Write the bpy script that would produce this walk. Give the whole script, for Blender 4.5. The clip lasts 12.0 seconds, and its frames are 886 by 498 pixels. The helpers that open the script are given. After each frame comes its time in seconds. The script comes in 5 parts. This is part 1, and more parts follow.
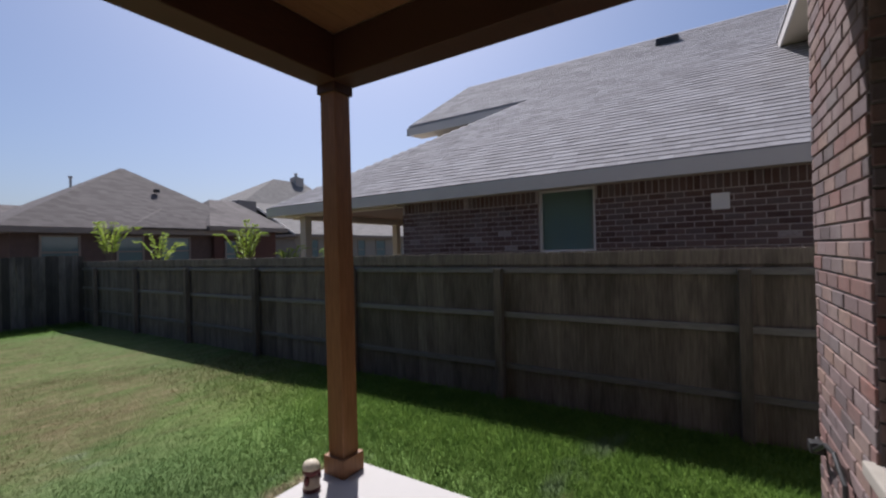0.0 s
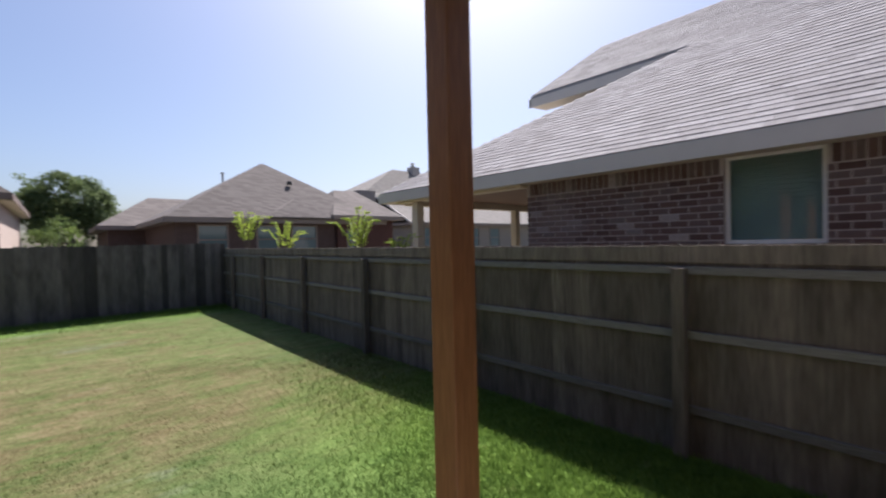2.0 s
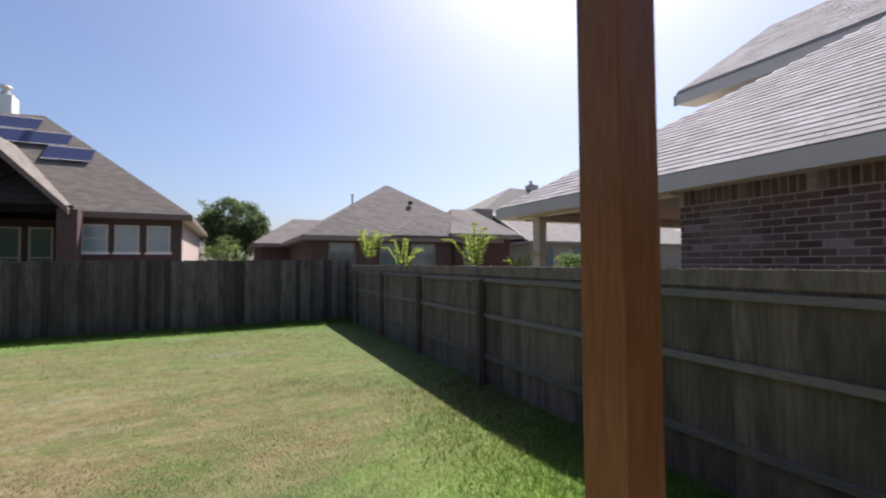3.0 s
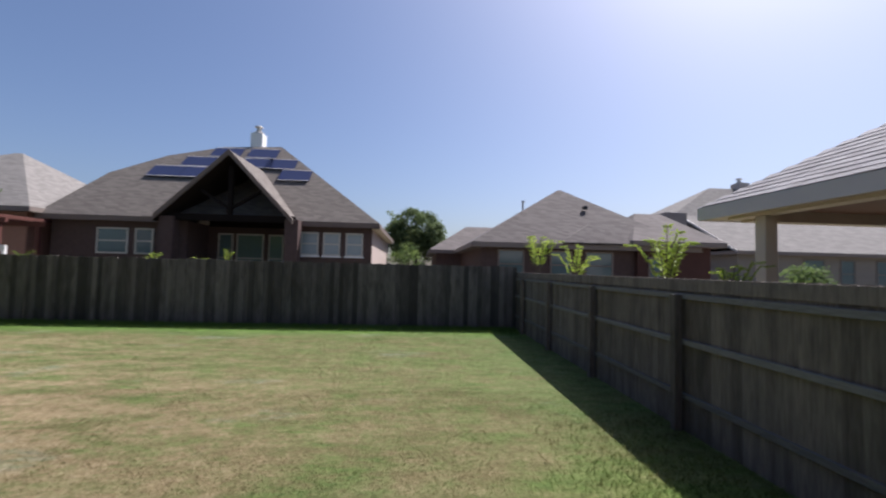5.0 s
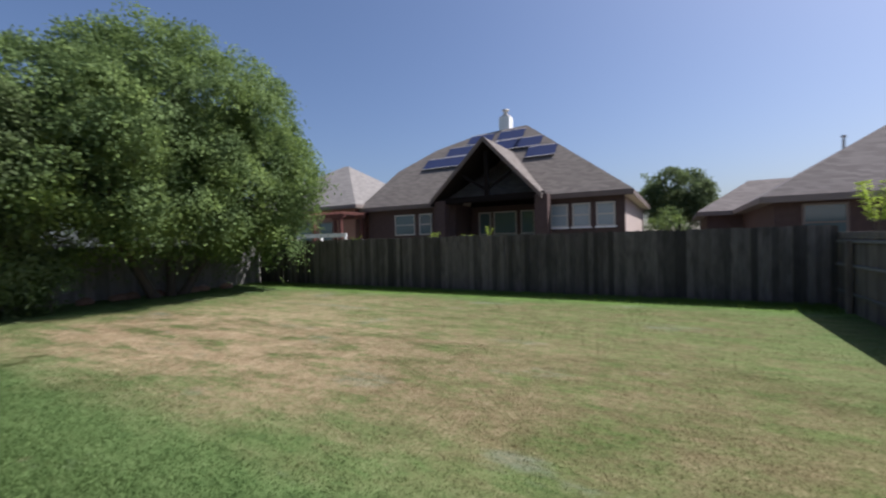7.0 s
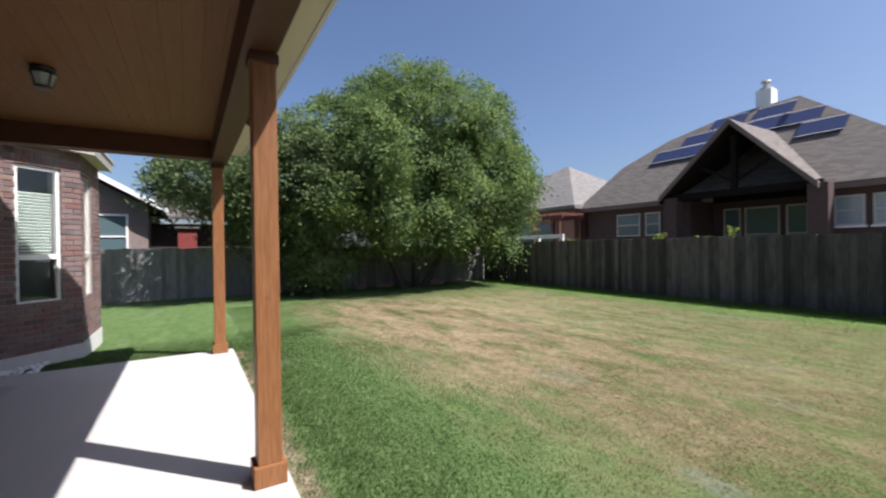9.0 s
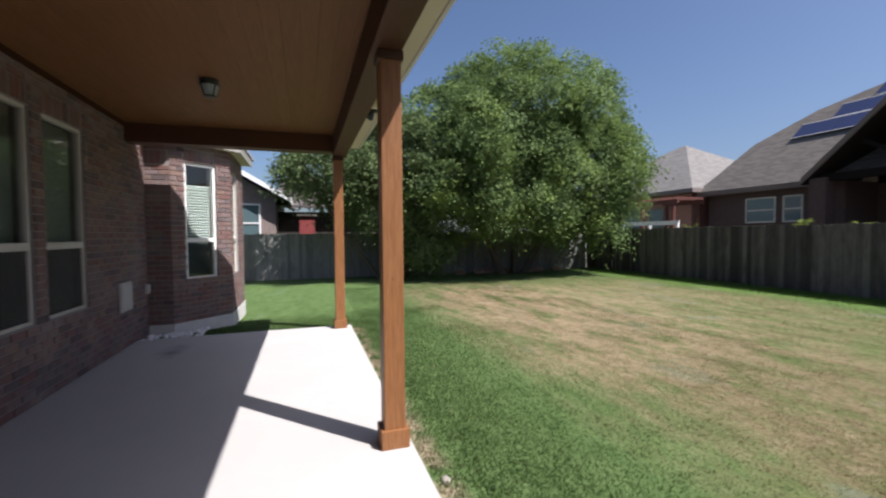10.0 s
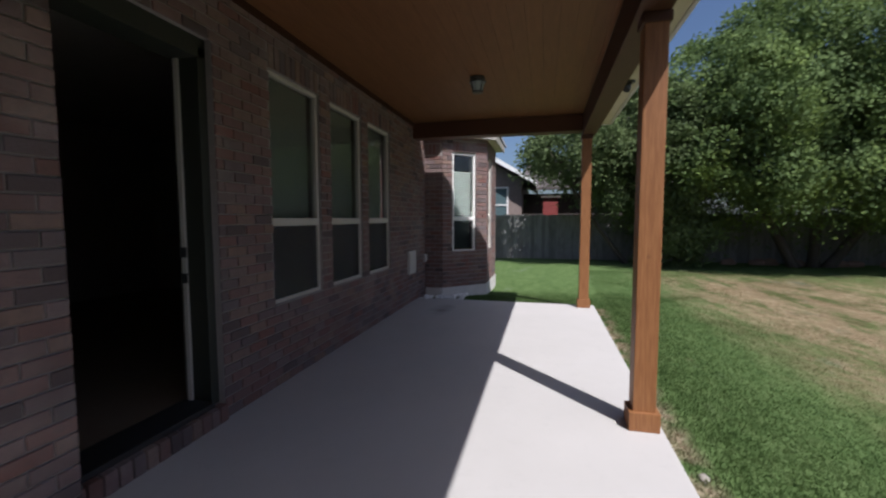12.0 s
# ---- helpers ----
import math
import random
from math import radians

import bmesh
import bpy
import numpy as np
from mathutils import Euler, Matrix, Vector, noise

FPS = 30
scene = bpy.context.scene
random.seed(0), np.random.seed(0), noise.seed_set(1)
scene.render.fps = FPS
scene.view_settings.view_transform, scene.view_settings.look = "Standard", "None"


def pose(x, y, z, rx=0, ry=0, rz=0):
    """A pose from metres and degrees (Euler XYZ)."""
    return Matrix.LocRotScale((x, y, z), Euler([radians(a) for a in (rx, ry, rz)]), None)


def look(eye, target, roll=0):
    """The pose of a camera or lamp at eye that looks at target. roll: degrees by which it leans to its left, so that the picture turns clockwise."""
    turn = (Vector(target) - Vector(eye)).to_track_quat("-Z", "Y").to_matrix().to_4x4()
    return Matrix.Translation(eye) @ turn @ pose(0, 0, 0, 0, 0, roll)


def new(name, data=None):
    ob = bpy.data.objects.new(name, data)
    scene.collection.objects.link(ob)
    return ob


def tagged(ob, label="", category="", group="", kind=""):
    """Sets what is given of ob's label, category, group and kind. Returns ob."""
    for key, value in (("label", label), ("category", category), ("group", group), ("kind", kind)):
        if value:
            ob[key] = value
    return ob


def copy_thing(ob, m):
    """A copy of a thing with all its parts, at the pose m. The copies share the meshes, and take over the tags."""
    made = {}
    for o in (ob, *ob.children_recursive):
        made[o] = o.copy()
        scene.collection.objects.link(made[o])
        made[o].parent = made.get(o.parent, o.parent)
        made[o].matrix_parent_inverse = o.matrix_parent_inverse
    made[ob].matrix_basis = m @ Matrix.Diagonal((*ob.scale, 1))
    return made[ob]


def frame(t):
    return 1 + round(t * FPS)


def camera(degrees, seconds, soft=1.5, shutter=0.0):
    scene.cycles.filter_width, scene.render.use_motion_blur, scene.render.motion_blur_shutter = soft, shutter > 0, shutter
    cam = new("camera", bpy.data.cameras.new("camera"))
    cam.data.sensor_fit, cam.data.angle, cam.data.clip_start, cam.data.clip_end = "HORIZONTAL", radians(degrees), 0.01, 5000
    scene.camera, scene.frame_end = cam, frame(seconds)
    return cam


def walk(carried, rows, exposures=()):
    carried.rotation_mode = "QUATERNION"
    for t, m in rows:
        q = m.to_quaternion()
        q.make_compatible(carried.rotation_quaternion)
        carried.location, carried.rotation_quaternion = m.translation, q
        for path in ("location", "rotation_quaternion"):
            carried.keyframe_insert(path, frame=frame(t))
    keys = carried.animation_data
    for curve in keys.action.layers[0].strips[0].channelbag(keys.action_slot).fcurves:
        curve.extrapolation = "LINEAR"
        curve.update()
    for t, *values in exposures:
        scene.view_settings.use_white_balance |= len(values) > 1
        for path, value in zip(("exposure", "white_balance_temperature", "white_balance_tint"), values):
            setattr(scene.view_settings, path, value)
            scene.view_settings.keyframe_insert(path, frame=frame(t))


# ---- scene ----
cam = camera(93.0, 12.0, 2.2, 0.4)
PATH = [
    (0, (1.071, 0.629, 1.54), (2.762, 1.697, 1.548), -1.5),
    (0.5, (1.237, 0.793, 1.581), (2.939, 1.842, 1.647), -3.2),
    (1, (1.463, 0.97, 1.6), (3.085, 2.139, 1.541), -1.7),
    (1.5, (1.672, 1.243, 1.568), (3.182, 2.553, 1.486), -0.8),
    (2, (1.894, 1.483, 1.566), (3.243, 2.959, 1.53), -1.3),
    (2.5, (2.073, 1.737, 1.594), (3.151, 3.422, 1.615), -0.5),
    (3, (2.254, 2.04, 1.554), (3.152, 3.826, 1.618), -0.4),
    (3.2, (2.331, 2.134, 1.589), (3.16, 3.953, 1.662), -0.9),
    (5, (2.517, 2.646, 1.533), (2.642, 4.64, 1.63), 1.4),
    (5.5, (2.463, 2.584, 1.474), (2.309, 4.577, 1.546), 0.4),
    (6, (2.431, 2.57, 1.491), (1.993, 4.521, 1.508), -0.5),
    (6.5, (2.437, 2.563, 1.501), (1.733, 4.435, 1.5), -1.2),
    (7, (2.4, 2.542, 1.478), (1.424, 4.288, 1.444), -1.3),
    (8.8, (2.816, 2.464, 1.492), (1.152, 3.574, 1.48), -0.7),
    (9, (2.83, 2.446, 1.49), (1.119, 3.482, 1.478), -0.8),
    (9.5, (2.83, 2.371, 1.49), (1.016, 3.21, 1.454), -0.3),
    (10, (2.829, 2.296, 1.478), (0.93, 2.921, 1.409), -0.5),
    (10.5, (2.843, 2.239, 1.468), (0.879, 2.607, 1.384), -1.9),
    (11, (2.875, 2.212, 1.459), (0.878, 2.226, 1.357), -2.0),
    (11.5, (2.907, 2.197, 1.448), (0.927, 1.935, 1.346), -0.3),
    (12, (2.971, 2.202, 1.433), (1.032, 1.732, 1.286), -0.1),
]
walk(cam, [(t, look(eye, target, roll)) for t, eye, target, roll in PATH],
     [(0, 0.38, 5950, 17), (1.0, 0.68, 6050, 17), (2.5, 1.0, 6300, 18), (3.2, 1.0, 6300, 18), (5.0, 0.72, 6100, 18), (7.0, 0.65, 6000, 17), (9.0, 0.9, 6050, 16), (10.0, 0.78, 6050, 16), (11.0, 0.5, 6000, 16), (12.0, 0.36, 5900, 16)])

# ---------------------------------------------------------------- light
SUN_EL, SUN_DIR = radians(53.5), Vector((0.73, 0.68, 0.0)).normalized()
world = bpy.data.worlds.new("world")
scene.world = world
world.use_nodes = True
sky = world.node_tree.nodes.new("ShaderNodeTexSky")
sky.sky_type, sky.sun_disc = "NISHITA", False
sky.sun_elevation, sky.sun_rotation = SUN_EL, math.atan2(SUN_DIR.x, SUN_DIR.y)
sky.air_density, sky.dust_density, sky.ozone_density = 1.0, 2.35, 3.8
world.node_tree.links.new(sky.outputs[0], world.node_tree.nodes["Background"].inputs[0])
world.node_tree.nodes["Background"].inputs[1].default_value = 0.072
sun = new("sun", bpy.data.lights.new("sun", "SUN"))
sun.data.energy, sun.data.angle, sun.data.color = 5.0, radians(0.53), (1.0, 0.95, 0.87)
to_sun = Vector((SUN_DIR.x * math.cos(SUN_EL), SUN_DIR.y * math.cos(SUN_EL), math.sin(SUN_EL)))
sun.matrix_world = look(to_sun * 60, (0, 0, 0))


# ---------------------------------------------------------------- materials
class Nodes:
    """A small builder for a node material."""

    def __init__(self, name):
        self.mat = bpy.data.materials.new(name)
        self.mat.use_nodes = True
        self.tree = self.mat.node_tree
        self.bsdf = self.tree.nodes["Principled BSDF"]

    def add(self, kind, **values):
        n = self.tree.nodes.new("ShaderNode" + kind)
        for k, v in values.items():
            n.inputs[k.replace("_", " ")].default_value = v
        return n

    def link(self, a, b):
        self.tree.links.new(a, b)

    def where(self, scale=(1, 1, 1), world_space=True):
        src = self.add("NewGeometry").outputs["Position"] if world_space else self.add("TexCoord").outputs["Object"]
        m = self.add("Mapping")
        m.inputs["Scale"].default_value = scale
        self.link(src, m.inputs["Vector"])
        return m.outputs[0]

    def noise(self, vec, scale, detail=4.0, rough=0.55):
        n = self.add("TexNoise", Scale=scale, Detail=detail, Roughness=rough)
        self.link(vec, n.inputs["Vector"])
        return n.outputs["Fac"]

    def ramp(self, fac, *stops):
        n = self.add("ValToRGB")
        e = n.color_ramp.elements
        while len(e) < len(stops):
            e.new(0.5)
        for el, (p, c) in zip(e, stops):
            el.position, el.color = p, (*c, 1) if len(c) == 3 else c
        self.link(fac, n.inputs[0])
        return n.outputs[0]

    def mix(self, fac, a, b, blend="MIX"):
        n = self.tree.nodes.new("ShaderNodeMix")
        n.data_type, n.blend_type = "RGBA", blend
        for sock, v in ((n.inputs[0], fac), (n.inputs[6], a), (n.inputs[7], b)):
            if hasattr(v, "is_output"):
                self.link(v, sock)
            else:
                sock.default_value = (*v, 1) if isinstance(v, tuple) and len(v) == 3 else v
        return n.outputs[2]

    def math(self, op, a, b=0.0, c=0.0):
        n = self.tree.nodes.new("ShaderNodeMath")
        n.operation = op
        for sock, v in zip(n.inputs, (a, b, c)):
            if hasattr(v, "is_output"):
                self.link(v, sock)
            else:
                sock.default_value = v
        return n.outputs[0]

    def piece(self):
        """A random number for each piece: by object and by loose island."""
        return self.math("FRACT", self.math("ADD", self.add("ObjectInfo").outputs["Random"], self.add("NewGeometry").outputs["Random Per Island"]))

    def bump(self, height, strength=0.3, distance=0.01):
        n = self.add("Bump", Strength=strength, Distance=distance)
        self.link(height, n.inputs["Height"])
        self.link(n.outputs[0], self.bsdf.inputs["Normal"])

    def done(self, color=None, rough=0.7, metal=0.0, spec=0.5):
        if color is not None:
            if hasattr(color, "is_output"):
                self.link(color, self.bsdf.inputs["Base Color"])
            else:
                self.bsdf.inputs["Base Color"].default_value = (*color, 1)
        if hasattr(rough, "is_output"):
            self.link(rough, self.bsdf.inputs["Roughness"])
        else:
            self.bsdf.inputs["Roughness"].default_value = rough
        self.bsdf.inputs["Metallic"].default_value = metal
        self.bsdf.inputs["Specular IOR Level"].default_value = spec
        return self.mat


def paint(name, color, rough=0.55, var=0.12, scale=3.0, spec=0.4):
    n = Nodes(name)
    v = n.where()
    f = n.noise(v, scale, 5)
    dark = tuple(c * (1 - var) for c in color)
    lite = tuple(min(1, c * (1 + var)) for c in color)
    c = n.mix(f, dark, lite)
    g = n.noise(v, 140, 2)
    n.bump(g, 0.12, 0.002)
    return n.done(c, rough, 0, spec)


def brick_material(name, stops, dirt=(0.12, 0.09, 0.08)):
    n = Nodes(name)
    v = n.where()
    base = n.ramp(n.piece(), *stops)
    base = n.mix(n.math("MULTIPLY", n.ramp(n.noise(v, 28, 5), (0.42, (0, 0, 0)), (0.75, (1, 1, 1))), 0.5), base, dirt)
    base = n.mix(n.math("MULTIPLY", n.ramp(n.noise(v, 1.3, 4), (0.55, (0, 0, 0)), (0.8, (1, 1, 1))), 0.25), base, (0.55, 0.5, 0.46))
    n.bump(n.noise(v, 90, 6), 0.55, 0.006)
    return n.done(base, 0.9, 0, 0.25)


def wood(name, stops, grain=(1, 1, 14), rough=0.6, stain=None, scale=9.0, knots=False, vary=0.55, tone=(0.55, 1.25)):
    n = Nodes(name)
    v = n.where((14, 14, 1.0) if grain == "z" else (1.0, 14, 14) if grain == "x" else (14, 1.0, 14))
    off = n.add("Mapping")
    n.link(v, off.inputs["Vector"])
    comb = n.add("CombineXYZ")
    r = n.math("MULTIPLY", n.piece(), 37.0)
    n.link(r, comb.inputs[0])
    n.link(r, comb.inputs[2])
    n.link(comb.outputs[0], off.inputs["Location"])
    f = n.noise(off.outputs[0], scale, 6, 0.62)
    c = n.ramp(f, *stops)
    p = n.piece()
    c = n.mix(vary, c, n.ramp(p, (0.0, (tone[0],) * 3), (1.0, (tone[1],) * 3)), "MULTIPLY")
    if stain:
        s = n.ramp(n.noise(n.where((3, 3, 0.7)), 2.2, 5), (0.48, (0, 0, 0)), (0.72, (1, 1, 1)))
        c = n.mix(n.math("MULTIPLY", s, 0.7), c, stain)
    if knots:
        vor = n.add("TexVoronoi", Scale=2.3)
        n.link(n.where((1, 1, 0.8)), vor.inputs["Vector"])
        k = n.ramp(vor.outputs["Distance"], (0.02, (1, 1, 1)), (0.05, (0, 0, 0)))
        c = n.mix(n.math("MULTIPLY", k, 0.75), c, (0.05, 0.02, 0.01))
    n.bump(f, 0.35, 0.004)
    return n.done(c, rough, 0, 0.35)


def shingle_material(name, dark, lite, far=False):
    n = Nodes(name)
    v = n.where()
    c = n.ramp(n.piece(), (0.0, dark), (0.5, tuple((a + b) / 2 for a, b in zip(dark, lite))), (1.0, lite))
    if far:
        sep = n.add("SeparateXYZ")
        n.link(n.add("NewGeometry").outputs["Position"], sep.inputs[0])
        row = n.math("DIVIDE", sep.outputs[2], 0.09)
        tab = n.add("TexWhiteNoise")
        cx = n.add("CombineXYZ")
        rowf = n.math("FLOOR", row)
        along = n.math("FLOOR", n.math("DIVIDE", n.math("ADD", n.math("ADD", sep.outputs[0], sep.outputs[1]), n.math("MULTIPLY", rowf, 0.137)), 0.31))
        n.link(along, cx.inputs[0])
        n.link(rowf, cx.inputs[1])
        n.link(cx.outputs[0], tab.inputs["Vector"])
        c = n.ramp(tab.outputs["Value"], (0.0, dark), (1.0, lite))
        edge = n.ramp(n.math("FRACT", row), (0.0, (0.55, 0.55, 0.55)), (0.22, (1, 1, 1)))
        c = n.mix(0.55, c, edge, "MULTIPLY")
        n.bump(n.math("FRACT", row), 0.4, 0.01)
    else:
        n.bump(n.noise(v, 220, 3), 0.5, 0.004)
    c = n.mix(n.math("MULTIPLY", n.noise(v, 0.5, 3), 0.25), c, tuple(0.75 * a for a in dark))
    return n.done(c, 0.93, 0, 0.3)


BRICK_STOPS = ((0.0, (0.092, 0.07, 0.068)), (0.14, (0.148, 0.113, 0.112)), (0.3, (0.182, 0.102, 0.086)), (0.45, (0.2, 0.15, 0.145)), (0.6, (0.185, 0.09, 0.073)), (0.75, (0.192, 0.138, 0.128)), (0.88, (0.228, 0.15, 0.118)), (1.0, (0.14, 0.116, 0.118)))
M_BRICK = brick_material("red_brown_brick", BRICK_STOPS)
M_BRICK_N = brick_material("grey_brown_brick", ((0.0, (0.085, 0.05, 0.045)), (0.3, (0.13, 0.08, 0.07)), (0.6, (0.16, 0.11, 0.10)), (0.93, (0.14, 0.11, 0.105)), (1.0, (0.40, 0.35, 0.33))))
M_BRICK_FAR = paint("far_brick", (0.092, 0.063, 0.057), 0.9, 0.25, 6.0, 0.2)
M_MORTAR = paint("mortar", (0.28, 0.252, 0.238), 0.95, 0.15, 20, 0.1)
M_MORTAR_D = paint("brown_mortar", (0.43, 0.385, 0.365), 0.95, 0.2, 20, 0.1)
M_POST = wood("stained_cedar_post", ((0.25, (0.165, 0.066, 0.024)), (0.5, (0.228, 0.098, 0.036)), (0.75, (0.295, 0.14, 0.056))), "z", 0.5, None, 5.0, True, 0.15)
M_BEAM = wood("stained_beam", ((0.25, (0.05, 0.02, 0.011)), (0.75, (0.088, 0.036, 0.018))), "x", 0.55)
M_CEIL = wood("stained_ceiling", ((0.25, (0.132, 0.055, 0.02)), (0.55, (0.168, 0.071, 0.026)), (0.8, (0.205, 0.09, 0.034))), "x", 0.6, None, 4.0, vary=0.1)
M_FENCE = wood("weathered_fence", ((0.25, (0.095, 0.079, 0.066)), (0.5, (0.168, 0.14, 0.116)), (0.8, (0.255, 0.216, 0.176))), "z", 0.9, (0.05, 0.043, 0.036), 4.0, vary=0.7)
M_FENCE_B = wood("dark_weathered_fence", ((0.25, (0.075, 0.066, 0.06)), (0.5, (0.12, 0.105, 0.095)), (0.8, (0.18, 0.16, 0.145))), "z", 0.9, (0.04, 0.035, 0.031), 4.0, vary=1.0, tone=(0.4, 1.4))
M_FENCE_G = wood("grey_fence", ((0.25, (0.17, 0.166, 0.158)), (0.5, (0.26, 0.252, 0.24)), (0.8, (0.36, 0.35, 0.333))), "z", 0.9, (0.14, 0.135, 0.125), 4.0)
M_RAIL = wood("fence_rail", ((0.25, (0.12, 0.113, 0.107)), (0.75, (0.24, 0.23, 0.218))), "y", 0.9)
M_SOFFIT = paint("tan_soffit", (0.56, 0.49, 0.37), 0.6, 0.06)
M_FASCIA = paint("grey_fascia", (0.55, 0.52, 0.48), 0.6, 0.08)
M_WHITE = paint("white_vinyl", (0.74, 0.73, 0.69), 0.4, 0.05)
M_TRIMW = paint("white_trim", (0.8, 0.8, 0.78), 0.5, 0.05)
M_SIDING = paint("pale_siding", (0.62, 0.62, 0.6), 0.6, 0.06)
M_FRAME = paint("almond_window_frame", (0.5, 0.475, 0.42), 0.45, 0.05)
M_DARK = paint("dark_metal", (0.03, 0.03, 0.03), 0.4, 0.2)
M_BLIND = paint("blind", (0.62, 0.66, 0.62), 0.6, 0.05)
M_SHADE = paint("grey_green_shade", (0.33, 0.44, 0.43), 0.7, 0.15)
M_INT = paint("interior_wall", (0.35, 0.32, 0.28), 0.8, 0.1)
M_DOORP = paint("dark_green_door", (0.03, 0.034, 0.026), 0.5, 0.1)
M_STONE = paint("pale_stone", (0.3, 0.275, 0.235), 0.9, 0.2, 9)
M_FOUND = paint("foundation_concrete", (0.55, 0.53, 0.5), 0.9, 0.2, 6)
M_SHINGLE = shingle_material("grey_shingle", (0.235, 0.225, 0.228), (0.335, 0.325, 0.332))
M_ROOF_FAR = shingle_material("far_brown_shingle", (0.122, 0.106, 0.092), (0.182, 0.16, 0.14), True)
M_ROOF_FAR2 = shingle_material("far_grey_shingle", (0.16, 0.15, 0.138), (0.228, 0.214, 0.198), True)
M_ROOF_DARK = shingle_material("far_dark_shingle", (0.1, 0.087, 0.081), (0.152, 0.134, 0.126), True)
M_BARK = wood("bark", ((0.3, (0.05, 0.04, 0.032)), (0.7, (0.16, 0.135, 0.11))), "z", 0.95)


def concrete():
    n = Nodes("patio_concrete")
    v = n.where()
    c = n.mix(n.noise(v, 1.2, 6), (0.405, 0.388, 0.366), (0.485, 0.467, 0.445))
    c = n.mix(n.math("MULTIPLY", n.ramp(n.noise(v, 7, 6, 0.7), (0.55, (0, 0, 0)), (0.75, (1, 1, 1))), 0.25), c, (0.36, 0.343, 0.326))
    sp = n.add("SeparateXYZ")
    n.link(v, sp.inputs[0])
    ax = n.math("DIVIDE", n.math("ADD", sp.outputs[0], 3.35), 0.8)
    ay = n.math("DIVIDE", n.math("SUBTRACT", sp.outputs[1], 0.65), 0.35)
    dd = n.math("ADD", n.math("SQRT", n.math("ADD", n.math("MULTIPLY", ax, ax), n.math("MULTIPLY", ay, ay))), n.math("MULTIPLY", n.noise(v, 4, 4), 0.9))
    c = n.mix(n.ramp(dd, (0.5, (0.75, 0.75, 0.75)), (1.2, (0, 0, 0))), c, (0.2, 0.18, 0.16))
    n.bump(n.noise(v, 160, 4), 0.2, 0.002)
    return n.done(c, 0.85, 0, 0.3)


def lawn(name, blades=False):
    """Lawn colour by place: green by the patio and the fences, dry straw in the open middle."""
    n = Nodes(name)
    pos = n.where()
    sep = n.add("SeparateXYZ")
    n.link(pos, sep.inputs[0])
    x, y = sep.outputs[0], sep.outputs[1]
    wob = n.math("MULTIPLY", n.math("SUBTRACT", n.noise(n.where((0.5, 1.0, 1)), 1.0, 6, 0.65), 0.5), 4.6)
    # the dry patch begins about two metres from the slab and thins out towards the back fence
    yw = n.math("ADD", y, n.math("MULTIPLY", wob, 0.35))
    xw = n.math("ADD", x, n.math("MULTIPLY", wob, 0.9))
    near = n.ramp(n.math("DIVIDE", yw, 16.0), (0.27, (0, 0, 0)), (0.385, (1, 1, 1)))
    far = n.ramp(n.math("DIVIDE", yw, 16.0), (0.46, (1, 1, 1)), (0.57, (0.62, 0.62, 0.62)), (0.68, (0.42, 0.42, 0.42)), (0.78, (0.4, 0.4, 0.4)), (0.85, (0, 0, 0)))
    west = n.ramp(n.math("DIVIDE", n.math("ADD", xw, 14.0), 20.0), (0.16, (0, 0, 0)), (0.3, (1, 1, 1)), (0.62, (1, 1, 1)), (0.72, (0.8, 0.8, 0.8)), (0.86, (0.45, 0.45, 0.45)), (0.95, (0.25, 0.25, 0.25)))
    patch = n.ramp(n.noise(n.where((0.55, 1.6, 1)), 1.5, 6, 0.7), (0.38, (0.1, 0.1, 0.1)), (0.54, (1.2, 1.2, 1.2)))
    tuft = n.ramp(n.noise(pos, 5.5, 5, 0.7), (0.4, (0.62, 0.62, 0.62)), (0.58, (1.15, 1.15, 1.15)))
    dry = n.math("MULTIPLY", n.math("MULTIPLY", n.math("MULTIPLY", near, far), n.math("MULTIPLY", west, patch)), tuft)
    edge = n.math("MULTIPLY", n.math("MULTIPLY", n.ramp(n.math("ABSOLUTE", n.math("SUBTRACT", y, 3.06)), (0.03, (1, 1, 1)), (0.16, (0, 0, 0))), n.ramp(n.math("DIVIDE", n.math("ABSOLUTE", n.math("ADD", x, 0.35)), 10.0), (0.37, (1, 1, 1)), (0.385, (0, 0, 0)))), n.ramp(n.noise(pos, 5, 4), (0.4, (0, 0, 0)), (0.6, (1, 1, 1))))
    fine = n.math("ADD", n.math("MULTIPLY", n.noise(pos, 26, 5, 0.7), 0.6), n.math("MULTIPLY", n.noise(n.where((1, 1.7, 1)), 3.3, 5, 0.6), 0.4))
    green = n.ramp(fine, (0.36, (0.057, 0.1, 0.03)), (0.5, (0.09, 0.143, 0.047)), (0.66, (0.138, 0.195, 0.076)))
    beside = n.math("MULTIPLY", n.ramp(n.math("DIVIDE", n.math("ADD", x, 14.0), 20.0), (0.83, (0, 0, 0)), (0.91, (1, 1, 1))), n.ramp(n.math("DIVIDE", yw, 16.0), (0.34, (1, 1, 1)), (0.48, (0.1, 0.1, 0.1))))
    lush = n.math("MAXIMUM", beside, n.ramp(n.math("DIVIDE", yw, 16.0), (0.82, (0, 0, 0)), (0.88, (0.7, 0.7, 0.7))))
    green = n.mix(lush, green, n.ramp(fine, (0.36, (0.068, 0.128, 0.024)), (0.5, (0.112, 0.19, 0.037)), (0.66, (0.18, 0.27, 0.062))))
    straw = n.ramp(fine, (0.36, (0.195, 0.148, 0.086)), (0.5, (0.282, 0.218, 0.132)), (0.66, (0.395, 0.318, 0.21)))
